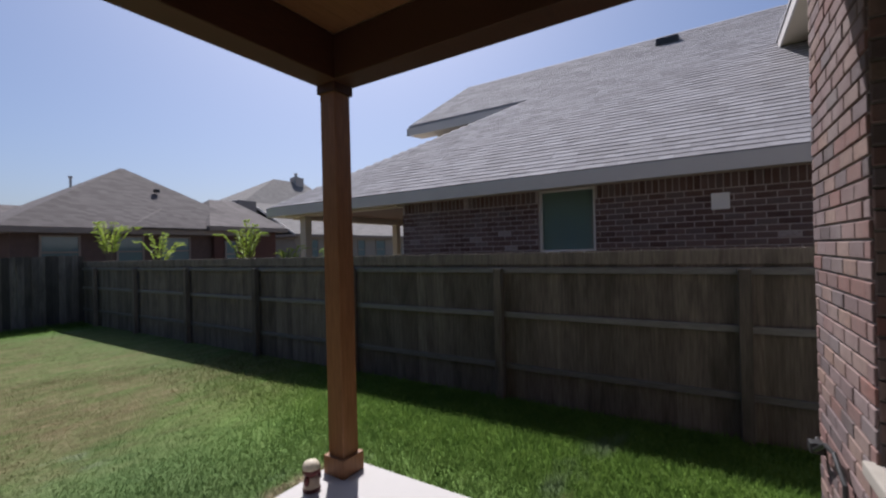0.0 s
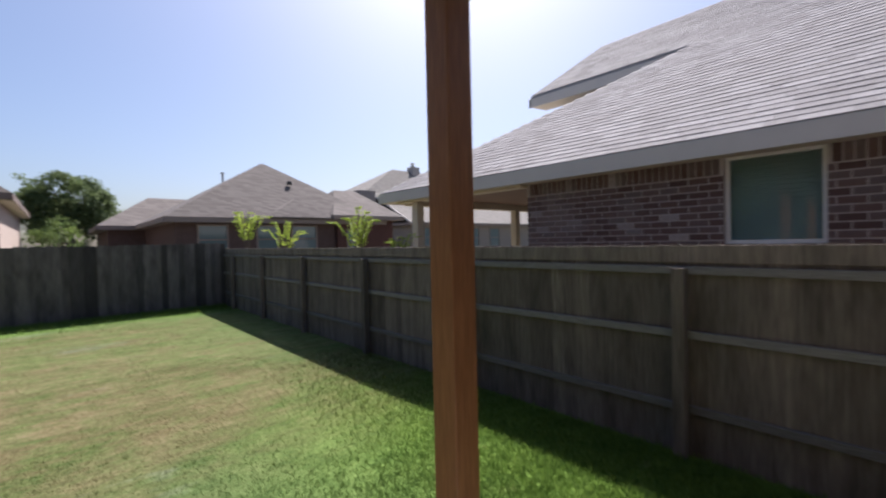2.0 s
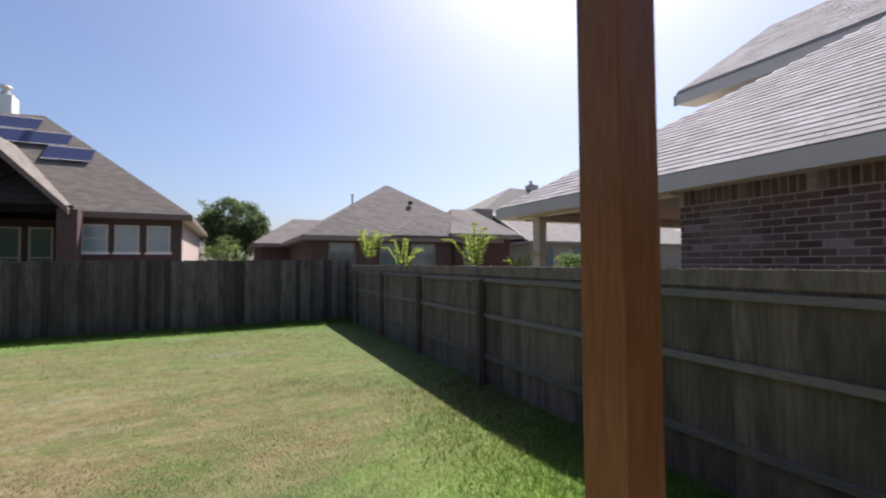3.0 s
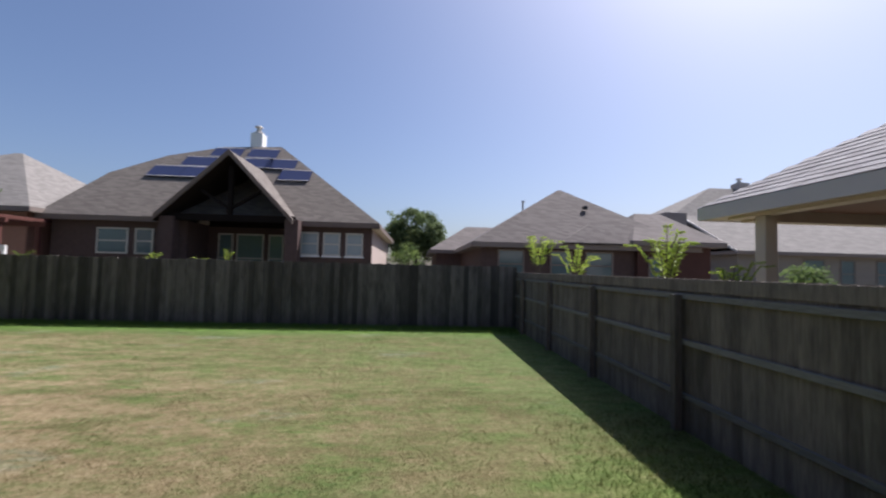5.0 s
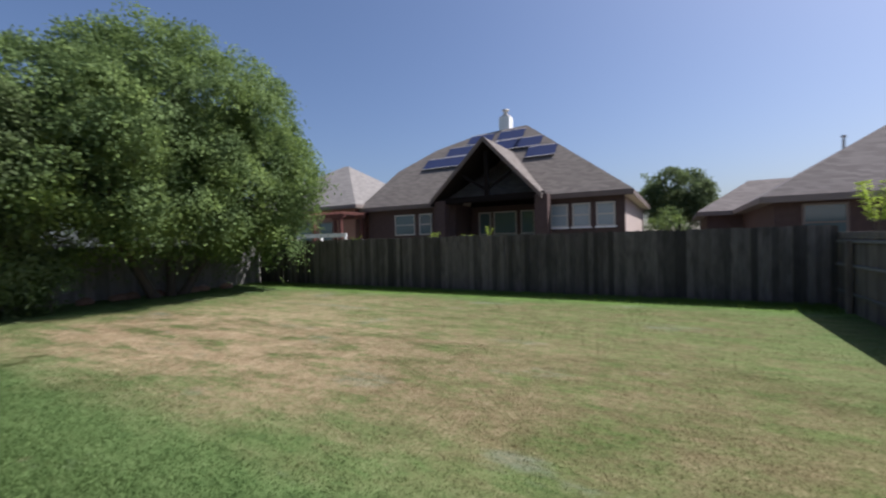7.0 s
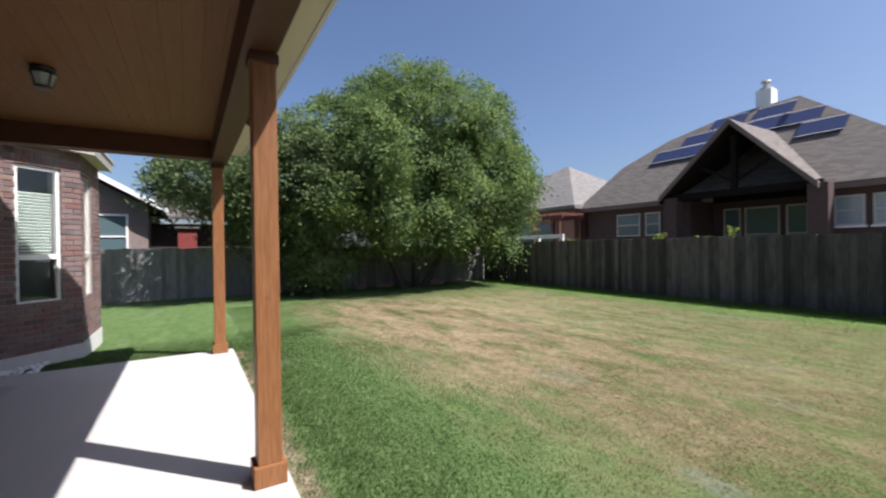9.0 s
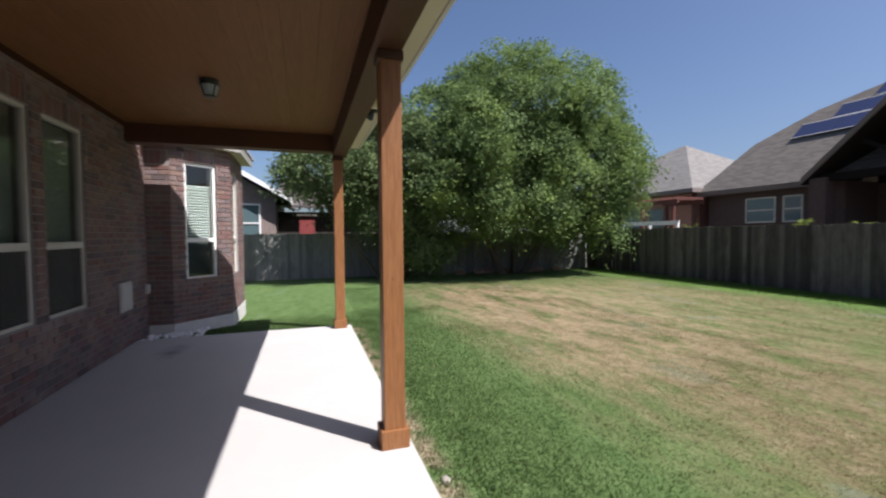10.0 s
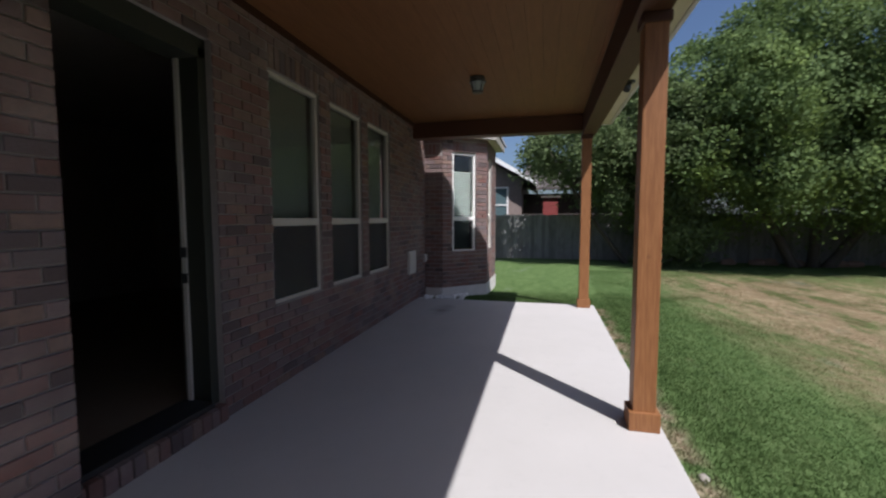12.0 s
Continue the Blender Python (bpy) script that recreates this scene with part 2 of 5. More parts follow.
    olive = n.ramp(fine, (0.36, (0.09, 0.076, 0.034)), (0.5, (0.13, 0.11, 0.053)), (0.66, (0.188, 0.158, 0.084)))
    east = n.ramp(n.math("DIVIDE", n.math("ADD", n.math("ADD", xw, n.math("MULTIPLY", y, 0.35)), 14.0), 20.0), (0.6, (0, 0, 0)), (0.85, (0.9, 0.9, 0.9)))
    moss = n.ramp(fine, (0.34, (0.05, 0.078, 0.021)), (0.5, (0.08, 0.115, 0.032)), (0.64, (0.124, 0.158, 0.05)))
    fleck = n.ramp(n.noise(n.where((0.8, 1.5, 1)), 2.4, 6, 0.75), (0.44, (0, 0, 0)), (0.6, (0.95, 0.95, 0.95)))
    back = n.ramp(n.math("DIVIDE", yw, 16.0), (0.81, (1, 1, 1)), (0.87, (0, 0, 0)))
    open_lawn = n.math("MULTIPLY", n.math("MULTIPLY", near, back), n.ramp(n.math("DIVIDE", n.math("ADD", xw, 14.0), 20.0), (0.12, (0, 0, 0)), (0.25, (1, 1, 1)), (0.86, (1, 1, 1)), (0.94, (0.45, 0.45, 0.45))))
    c = n.mix(dry, n.mix(n.math("MULTIPLY", open_lawn, 0.85), green, n.mix(fleck, moss, olive)), n.mix(n.math("MULTIPLY", east, 0.75), straw, olive))
    pale = n.ramp(n.noise(n.where((0.6, 1.3, 1)), 0.8, 5, 0.65), (0.6, (0, 0, 0)), (0.7, (0.6, 0.6, 0.6)))
    c = n.mix(pale, c, n.ramp(fine, (0.36, (0.11, 0.135, 0.09)), (0.66, (0.22, 0.25, 0.19))))
    soil = n.ramp(n.noise(pos, 2.3, 5, 0.65), (0.66, (0, 0, 0)), (0.76, (1, 1, 1)))
    c = n.mix(n.math("MULTIPLY", soil, 0.5), c, (0.3, 0.24, 0.16))
    c = n.mix(n.math("MULTIPLY", edge, 0.9), c, (0.34, 0.27, 0.19))
    yard = n.math("MULTIPLY", n.math("LESS_THAN", x, 5.52), n.math("LESS_THAN", y, 14.97))
    c = n.mix(yard, n.ramp(fine, (0.36, (0.13, 0.12, 0.085)), (0.66, (0.2, 0.185, 0.14))), c)
    if blades:
        c = n.mix(0.75, c, n.ramp(n.piece(), (0.0, (0.85, 0.87, 0.85)), (1.0, (1.3, 1.28, 1.22))), "MULTIPLY")
        n.done(c, 0.7, 0, 0.15)
        t = n.add("BsdfTranslucent")
        n.link(c, t.inputs[0])
        m = n.add("MixShader")
        m.inputs[0].default_value = 0.5
        n.link(n.bsdf.outputs[0], m.inputs[1])
        n.link(t.outputs[0], m.inputs[2])
        n.link(m.outputs[0], n.tree.nodes["Material Output"].inputs[0])
        return n.mat
    n.bump(n.noise(pos, 55, 6, 0.75), 0.55, 0.02)
    return n.done(c, 0.95, 0, 0.1)


def leaf_material(name, stops, sheen=0.45):
    n = Nodes(name)
    clump = n.ramp(n.noise(n.where(), 0.95, 3), (0.32, (0, 0, 0)), (0.68, (1, 1, 1)))
    c = n.ramp(n.math("ADD", n.math("MULTIPLY", n.piece(), 0.3), n.math("MULTIPLY", clump, 0.7)), *stops)
    n.done(c, sheen, 0, 0.1)
    t = n.add("BsdfTranslucent")
    n.link(c, t.inputs[0])
    m = n.add("MixShader")
    m.inputs[0].default_value = 0.36
    n.link(n.bsdf.outputs[0], m.inputs[1])
    n.link(t.outputs[0], m.inputs[2])
    n.link(m.outputs[0], n.tree.nodes["Material Output"].inputs[0])
    return n.mat


def glass_material(name, tint=(0.8, 0.86, 0.84), rough=0.0):
    n = Nodes(name)
    n.done(tint, rough, 0, 0.5)
    n.bsdf.inputs["Transmission Weight"].default_value = 1.0
    n.bsdf.inputs["IOR"].default_value = 1.45
    return n.mat


M_CONC = concrete()
M_LAWN = lawn("lawn")
M_BLADES = lawn("grass_blades", True)
M_LEAF = leaf_material("tree_leaves", ((0.0, (0.09, 0.14, 0.055)), (0.5, (0.145, 0.21, 0.075)), (0.85, (0.21, 0.29, 0.08)), (1.0, (0.25, 0.335, 0.09))), 0.65)
M_LEAF_D = leaf_material("dark_leaves", ((0.0, (0.08, 0.115, 0.05)), (1.0, (0.175, 0.23, 0.095))), 0.7)
M_LIME = leaf_material("lime_leaves", ((0.0, (0.22, 0.32, 0.04)), (1.0, (0.42, 0.52, 0.1))))
M_GLASS = glass_material("window_glass")
M_SCREEN = Nodes("insect_screen")
_t = M_SCREEN.add("BsdfTransparent")
_m = M_SCREEN.add("MixShader")
_m.inputs[0].default_value = 0.62
M_SCREEN.done((0.06, 0.06, 0.058), 0.8, 0, 0.2)
M_SCREEN.link(_t.outputs[0], _m.inputs[1])
M_SCREEN.link(M_SCREEN.bsdf.outputs[0], _m.inputs[2])
M_SCREEN.link(_m.outputs[0], M_SCREEN.tree.nodes["Material Output"].inputs[0])
M_SCREEN = M_SCREEN.mat
M_PANEL = Nodes("solar_panel").done((0.028, 0.035, 0.085), 0.2, 0.0, 0.5)


# ---------------------------------------------------------------- mesh tools
def box(bm, x0, x1, y0, y1, z0, z1, bevel=0.0):
    r = bmesh.ops.create_cube(bm, size=1)
    for v in r["verts"]:
        v.co = Vector((x0 + (v.co.x + 0.5) * (x1 - x0), y0 + (v.co.y + 0.5) * (y1 - y0), z0 + (v.co.z + 0.5) * (z1 - z0)))
    if bevel:
        es = list({e for v in r["verts"] for e in v.link_edges})
        bmesh.ops.bevel(bm, geom=es, offset=bevel, segments=2, affect="EDGES", profile=0.6)
    return bm


def boxbm(*a, **k):
    return box(bmesh.new(), *a, **k)


def prism(bm, poly, up):
    """A slab: the polygon poly and its copy moved by the vector up."""
    up = Vector(up)
    a = [bm.verts.new(Vector(p)) for p in poly]
    b = [bm.verts.new(Vector(p) + up) for p in poly]
    bm.faces.new(list(reversed(a)))
    bm.faces.new(b)
    n = len(poly)
    for i in range(n):
        bm.faces.new((a[i], a[(i + 1) % n], b[(i + 1) % n], b[i]))
    bmesh.ops.recalc_face_normals(bm, faces=bm.faces[:])
    return bm


def tube(bm, pts, radii, sides=8):
    """A tapered limb along pts."""
    rings = []
    for i, p in enumerate(pts):
        p = Vector(p)
        d = (Vector(pts[min(i + 1, len(pts) - 1)]) - Vector(pts[max(i - 1, 0)])).normalized()
        q = d.to_track_quat("Z", "Y")
        rings.append([bm.verts.new(p + q @ Vector((math.cos(k * 2 * math.pi / sides) * radii[i], math.sin(k * 2 * math.pi / sides) * radii[i], 0))) for k in range(sides)])
    for a, b in zip(rings, rings[1:]):
        for k in range(sides):
            bm.faces.new((a[k], a[(k + 1) % sides], b[(k + 1) % sides], b[k]))
    bm.faces.new(list(reversed(rings[0])))
    bm.faces.new(rings[-1])
    return bm


def lathe(bm, profile, center=(0, 0, 0), sides=20):
    """A turned shape: profile of (radius, height)."""
    c = Vector(center)
    rings = [[bm.verts.new(c + Vector((r * math.cos(k * 2 * math.pi / sides), r * math.sin(k * 2 * math.pi / sides), z))) for k in range(sides)] for r, z in profile]
    for a, b in zip(rings, rings[1:]):
        for k in range(sides):
            bm.faces.new((a[k], a[(k + 1) % sides], b[(k + 1) % sides], b[k]))
    bm.faces.new(list(reversed(rings[0])))
    bm.faces.new(rings[-1])
    return bm


def solid(name, bm, material, smooth=False):
    me = bpy.data.meshes.new(name)
    bm.to_mesh(me)
    bm.free()
    me.materials.append(material)
    if smooth:
        for p in me.polygons:
            p.use_smooth = True
    return new(name, me)


def attach(ob, parent):
    """Parents ob, whose coordinates are the world's, under a thing or a part."""
    ob.parent = parent
    if parent.type == "EMPTY":
        ob.matrix_parent_inverse = parent.matrix_basis.inverted()
    return ob


def part(name, bm, material, parent, label="", smooth=False):
    ob = attach(solid(name, bm, material, smooth), parent)
    if label:
        tagged(ob, label)
    return ob


def thing(name, label, category, at=(0, 0, 0), group="", kind=""):
    ob = new(name)
    ob.empty_display_size = 0.1
    ob.matrix_basis = Matrix.Translation(at)
    return tagged(ob, label, category, group, kind)


def mesh_from(name, verts, faces, material):
    me = bpy.data.meshes.new(name)
    me.from_pydata(verts, [], faces)
    me.materials.append(material)
    me.update()
    return me


def ground_z(x, y):
    """Lawn height: close under the slab by the patio, falling to the fences."""
    d = max(-4.2 - x, x - 3.3, y - 3.05, 0.0)
    t = min(1.0, d / 2.5)
    return -0.05 - 0.115 * t * t * (3 - 2 * t)


BRICK_L, BRICK_H, JOINT = 0.194, 0.067, 0.010
brick_meshes = {}


def brick_mesh(length, height, depth, material):
    key = (round(length / 0.004), round(height / 0.004), round(depth, 3), material.name)
    if key not in brick_meshes:
        l, h, c = length / 2, height / 2, 0.004
        v = [(sx * l, 0, sz * h) for sx, sz in ((-1, -1), (1, -1), (1, 1), (-1, 1))]
        v += [(sx * l, depth - c, sz * h) for sx, sz in ((-1, -1), (1, -1), (1, 1), (-1, 1))]
        v += [(sx * (l - c), depth, sz * (h - c)) for sx, sz in ((-1, -1), (1, -1), (1, 1), (-1, 1))]
        f = [(8, 11, 10, 9)]
        for a in (0, 4):
            for i in range(4):
                j = (i + 1) % 4
                f.append((a + i, a + j, a + 4 + j, a + 4 + i)[::-1])
        brick_meshes[key] = mesh_from("brick", v, f, material)
    return brick_meshes[key]


def cut(spans, lo, hi):
    out = []
    for a, b in spans:
        if hi <= a or lo >= b:
            out.append((a, b))
        else:
            if lo - a > 0.03:
                out.append((a, lo))
            if b - hi > 0.03:
                out.append((hi, b))
    return out


def brick_wall(parent, origin, u, normal, length, z0, z1, holes=(), material=None, near=None, seed=1, soldier=(), gap=0.0):
    """Bricks in running bond on a wall's face. u: along the wall; holes: (u0, u1, z0, z1); near: u range of bricks kept single;
    soldier: (u0, u1, z0, z1) bands of upright bricks."""
    rng = random.Random(seed)
    origin, u, normal = Vector(origin), Vector(u).normalized(), Vector(normal).normalized()
    turn = Matrix((u, normal, Vector((0, 0, 1)))).transposed().to_4x4()
    if turn.determinant() < 0:
        turn = Matrix((-u, normal, Vector((0, 0, 1)))).transposed().to_4x4()
    todo = []
    z, row = z0, 0
    step = BRICK_H + JOINT
    blocked = list(holes) + list(soldier)
    while z + BRICK_H <= z1 + 0.02:
        spans = [(0.0, length)]
        for a, b, c, d in blocked:
            if c < z + BRICK_H * 0.6 and d > z + BRICK_H * 0.4:
                spans = cut(spans, a, b)
        for a, b in spans:
            p = -(row % 2) * (BRICK_L + JOINT) / 2
            while p < b:
                s, e = max(p, a), min(p + BRICK_L, b)
                if e - s > 0.025:
                    todo.append(((s + e) / 2, z + BRICK_H / 2, e - s, BRICK_H))
                p += BRICK_L + JOINT
        z += step
        row += 1
    for a, b, c, d in soldier:
        p = a
        while p + BRICK_H <= b + 0.01:
            todo.append((p + BRICK_H / 2, (c + d) / 2, BRICK_H, d - c - JOINT))
            p += step
    singles = []
    if near:
        mid = (near[0] + near[1]) / 2
        singles = sorted((t for t in todo if near[0] <= t[0] <= near[1]), key=lambda t: (t[0] - mid) ** 2 + (t[1] - 1.4) ** 2)[:300]
    chosen = set(singles)
    verts, faces = [], []
    for t in todo:
        m = Matrix.Translation(origin + u * t[0] + Vector((0, 0, t[1]))) @ turn @ pose(0, 0, 0, rng.uniform(-0.6, 0.6), rng.uniform(-0.3, 0.3), rng.uniform(-0.5, 0.5))
        me = brick_mesh(t[2] - gap, t[3] - gap, 0.009 + 0.001 * rng.randint(0, 3), material)
        if t in chosen:
            ob = new("brick", me)
            attach(ob, parent)
            ob.matrix_basis = m
        else:
            o = len(verts)
            verts += [tuple(m @ v.co) for v in me.vertices]
            faces += [tuple(o + i for i in p.vertices) for p in me.polygons]
    if verts:
        ob = new("brickwork", mesh_from("brickwork", verts, faces, material))
        tagged(attach(ob, parent), kind="stuff")


def shingles(parent, origin, u, s, poly, material, single_rows=0, exposure=0.125, width=0.3, seed=5):
    """Shingle tabs on a roof plane. poly: convex outline in (along the eave u, up the slope s)."""
    rng = random.Random(seed)
    origin, u, s = Vector(origin), Vector(u).normalized(), Vector(s).normalized()
    n = u.cross(s)
    if n.z < 0:
        n = -n
    verts, faces, count = [], [], 0
    top = max(p[1] for p in poly)
    row = 0
    shared = {}
    while row * exposure < top - 0.02:
        t = row * exposure
        xs = []
        for (a, b), (c, d) in zip(poly, poly[1:] + poly[:1]):
            tm = t + exposure * 0.5
            if (b - tm) * (d - tm) < 0:
                xs.append(a + (c - a) * (tm - b) / (d - b))
        if len(xs) >= 2:
            lo, hi = min(xs), max(xs)
            p = lo - rng.uniform(0, width)
            while p < hi:
                w = width * rng.choice((0.55, 0.8, 1.0, 1.0, 1.25))
                a, b = max(p, lo), min(p + w - 0.004, hi)
                p += w
                if b - a < 0.03:
                    continue
                lift = 0.009 + 0.004 * rng.random()
                wkey = round(b - a, 2)
                quad = [(0, -0.006, lift), (b - a, -0.006, lift), (b - a, exposure + 0.01, 0.002), (0, exposure + 0.01, 0.002), (0, -0.006, 0), (b - a, -0.006, 0)]
                fs = [(0, 1, 2, 3), (4, 5, 1, 0), (5, 2, 1), (4, 0, 3)]
                if row < single_rows and count < 300:
                    count += 1
                    key = (wkey, round(lift, 3))
                    if key not in shared:
                        shared[key] = mesh_from("shingle", quad, fs, material)
                    ob = new("shingle", shared[key])
                    attach(ob, parent)
                    m = Matrix((u, s, n)).transposed().to_4x4()
                    ob.matrix_basis = Matrix.Translation(origin + u * a + s * t) @ m
                else:
                    o = len(verts)
                    verts += [tuple(origin + u * (a + q[0]) + s * (t + q[1]) + n * q[2]) for q in quad]
                    faces += [tuple(o + i for i in f) for f in fs]
        row += 1
    if verts:
        ob = new("shingles", mesh_from("shingles", verts, faces, material))
        tagged(attach(ob, parent), kind="stuff")


# ---------------------------------------------------------------- ground and slab
def build_ground():
    xs = sorted({*np.arange(-14.5, 6.01, 0.35).round(3), *np.linspace(-400, -15, 14).round(2), *np.linspace(7, 400, 14).round(2)})
    ys = sorted({*np.arange(-1.0, 16.01, 0.35).round(3), *np.linspace(-400, -2, 14).round(2), *np.linspace(17, 400, 14).round(2)})
    verts, faces = [], []
    for y in ys:
        for x in xs:
            inside = -14.6 < x < 6.1 and -1.1 < y < 16.1
            z = ground_z(x, y) + (0.005 * noise.noise((x * 0.9, y * 0.9, 3)) if inside and ground_z(x, y) < -0.06 else 0.0)
            verts.append((x, y, z if inside else -0.17))
    w = len(xs)
    for j in range(len(ys) - 1):
        for i in range(w - 1):
            a = j * w + i
            faces.append((a, a + 1, a + w + 1, a + w))
    ob = new("ground", mesh_from("ground", verts, faces, M_LAWN))
    for p in ob.data.polygons:
        p.use_smooth = True
    tagged(ob, "green lawn with a large dry straw-coloured middle", "lawn", kind="structure")


build_ground()
SLAB_Y = 3.0
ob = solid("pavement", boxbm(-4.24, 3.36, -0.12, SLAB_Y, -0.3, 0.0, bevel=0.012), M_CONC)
tagged(ob, "pale smooth concrete patio slab, partly sunlit", "patio", kind="structure")

# ---------------------------------------------------------------- our house
SILL, HEAD, RAIL, CEIL = 0.70, 2.65, 1.40, 3.03
WIN = ((-0.89, -0.10), (-1.88, -1.10), (-2.84, -2.06))
DOOR = (0.50, 1.55, 2.63)
T = 0.25


def shell(name, x0, x1, y0, y1, z0, z1, holes, label, material=M_MORTAR):
    """A wall along x with holes (x0, x1, z0, z1) right through it."""
    bm = bmesh.new()
    xs = sorted({x0, x1, *[h[0] for h in holes], *[h[1] for h in holes]})
    for a, b in zip(xs, xs[1:]):
        spans = [(z0, z1)]
        for h in holes:
            if h[0] <= a + 1e-6 and h[1] >= b - 1e-6:
                spans = cut(spans, h[2], h[3])
        for c, d in spans:
            box(bm, a, b, y0, y1, c, d)
    bmesh.ops.remove_doubles(bm, verts=bm.verts[:], dist=1e-5)
    ob = solid(name, bm, material)
    return tagged(ob, label, "wall", kind="structure")


holes = [(a, b, SILL, HEAD) for a, b in WIN] + [(DOOR[0], DOOR[1], 0.11, DOOR[2])]
wall_patio = shell("wall_patio", -4.66, 1.55, -T, -0.002, -0.3, 3.84, holes, "red-brown brick house wall along the patio")
EAST = (2.35, 3.2, 0.72, HEAD)
wall_east = shell("wall_east", 1.55, 4.16, 0.12 - T, 0.118, -0.3, 3.45, [EAST], "sunlit red-brown brick wall beside the patio")
ob = solid("wall_side", boxbm(4.16 - T, 4.158, -9, 0.118 - T, -0.3, 3.45), M_MORTAR)
tagged(ob, "red-brown brick side wall of the house", "wall", kind="structure")
ob = solid("wall_return", boxbm(1.55, 1.55 + T, -0.26, -0.132, -0.3, 3.3), M_MORTAR)
tagged(ob, "short brick return beside the door", "wall", kind="structure")
bm = boxbm(-9.3, 4.158, -9.25, -9, -0.3, 3.3)
box(bm, -9.3, -9.05, -9, 0.0, -0.3, 3.3)
box(bm, -9.05, -6.9, -0.25, 0.0, -0.3, 3.3)
box(bm, -6.9, -6.66, 0.0, 1.06 - T, -0.3, 3.1)
tagged(solid("wall_rear", bm, M_BRICK_FAR), "brick rear walls of the house", "wall", kind="structure")
tagged(solid("floor", boxbm(-9, 3.9, -9, -0.26, -0.2, 0.11), paint("room_floor", (0.2, 0.15, 0.1), 0.5)), "dark indoor floor behind the open door", "floor", kind="structure")
bm = boxbm(-9, 3.9, -8.9, -0.26, 2.95, 3.05)
tagged(solid("ceiling", bm, M_INT), "indoor ceiling", "ceiling", kind="structure")
bm = boxbm(-3.6, -3.5, -5.0, -0.27, 0.03, 2.95)
box(bm, 2.2, 2.3, -5.0, -0.27, 0.03, 2.95)
box(bm, -3.5, 2.2, -5.1, -5.0, 0.03, 2.95)
tagged(solid("wall_inner", bm, M_INT), "plain indoor walls of the room behind the windows", "wall", kind="structure")

# bay: an angled face and a front face
BAY = [(-4.66, 0.0), (-4.66, 0.345), (-5.38, 1.065), (-6.9, 1.065)]
BH = (0.22, 0.76, 0.78, 2.67)


def slanted(name, a, b, hole, label):
    """A wall from a to b with one hole (along it, z)."""
    a, b = Vector((*a, 0)), Vector((*b, 0))
    u = (b - a).normalized()
    inn = Vector((u.y, -u.x, 0))
    if inn.y > 0 or (abs(inn.y) < 1e-6 and inn.x > 0):
        inn = -inn
    length = (b - a).length
    bm = bmesh.new()
    if hole is None:
        hole = (length / 2, length / 2, 1.0, 1.0)
    for s0, s1, z0, z1 in ((0, hole[0], -0.3, 3.1), (hole[1], length, -0.3, 3.1), (hole[0], hole[1], -0.3, hole[2]), (hole[0], hole[1], hole[3], 3.1)):
        if s1 - s0 < 0.01:
            continue
        p, q = a + u * s0 + inn * 0.002, a + u * s1 + inn * 0.002
        prism(bm, [p + Vector((0, 0, z0)), q + Vector((0, 0, z0)), q + inn * T + Vector((0, 0, z0)), p + inn * T + Vector((0, 0, z0))], (0, 0, z1 - z0))
    ob = solid(name, bm, M_MORTAR)
    return tagged(ob, label, "wall", kind="structure"), u, -inn, length


wall_cheek, ck_u, ck_n, ck_len = slanted("wall_bay_cheek", BAY[0], BAY[1], None, "short brick cheek wall between the patio wall and the bay")
wall_bay, bay_u, bay_n, bay_len = slanted("wall_bay", BAY[1], BAY[2], BH, "angled brick bay wall with a tall window")
BF = (0.27, 0.8, 0.78, 2.67)
wall_bay_front, bf_u, bf_n, bf_len = slanted("wall_bay_front", BAY[2], BAY[3], BF, "brick front wall of the bay")
bm = prism(bmesh.new(), [(-4.64, 0.02, -0.3), (-4.64, 0.355, -0.3), (-5.37, 1.085, -0.3), (-6.92, 1.085, -0.3), (-6.92, 0.9, -0.3), (-5.3, 0.9, -0.3), (-4.8, 0.3, -0.3), (-4.8, 0.02, -0.3)], (0, 0, 0.42))
tagged(solid("trim_foundation", bm, M_FOUND), "pale exposed concrete footing under the bay", "footing", kind="structure")

# bay eave and roof
bm = prism(bmesh.new(), [(-4.46, 0.0, 2.955), (-4.46, 0.385, 2.955), (-5.31, 1.235, 2.955), (-7.0, 1.235, 2.955), (-7.0, 0.0, 2.955)], (0, 0, 0.02))
tagged(solid("trim_bay_soffit", bm, M_SOFFIT), "tan painted soffit under the bay eave", "soffit", kind="structure")
bm = prism(bmesh.new(), [(-4.435, 0.0, 2.935), (-4.435, 0.395, 2.935), (-5.30, 1.26, 2.935), (-7.0, 1.26, 2.935), (-7.0, 1.237, 2.935), (-5.309, 1.237, 2.935), (-4.458, 0.386, 2.935), (-4.458, 0.0, 2.935)], (0, 0, 0.16))
tagged(solid("trim_bay_fascia", bm, paint("taupe_fascia", (0.31, 0.29, 0.255), 0.6, 0.08)), "grey painted fascia of the bay eave", "fascia", kind="structure")
bay_roof = thing("roof_bay", "grey shingled roof over the bay", "roof", (-6.5, 0.5, 3.2), kind="structure")
bm = bmesh.new()
e0, e1, e2, e3, a0, a1 = (-4.42, -1.6, 3.1), (-4.42, 0.4, 3.1), (-5.29, 1.28, 3.1), (-7.3, 1.28, 3.1), (-5.7, -1.6, 4.5), (-7.3, -1.6, 4.5)
for poly in ([e0, e1, a0], [e1, e2, a0], [e2, e3, a1, a0]):
    prism(bm, poly, (0, 0, 0.05))
part("roof_deck", bm, M_SHINGLE, bay_roof)

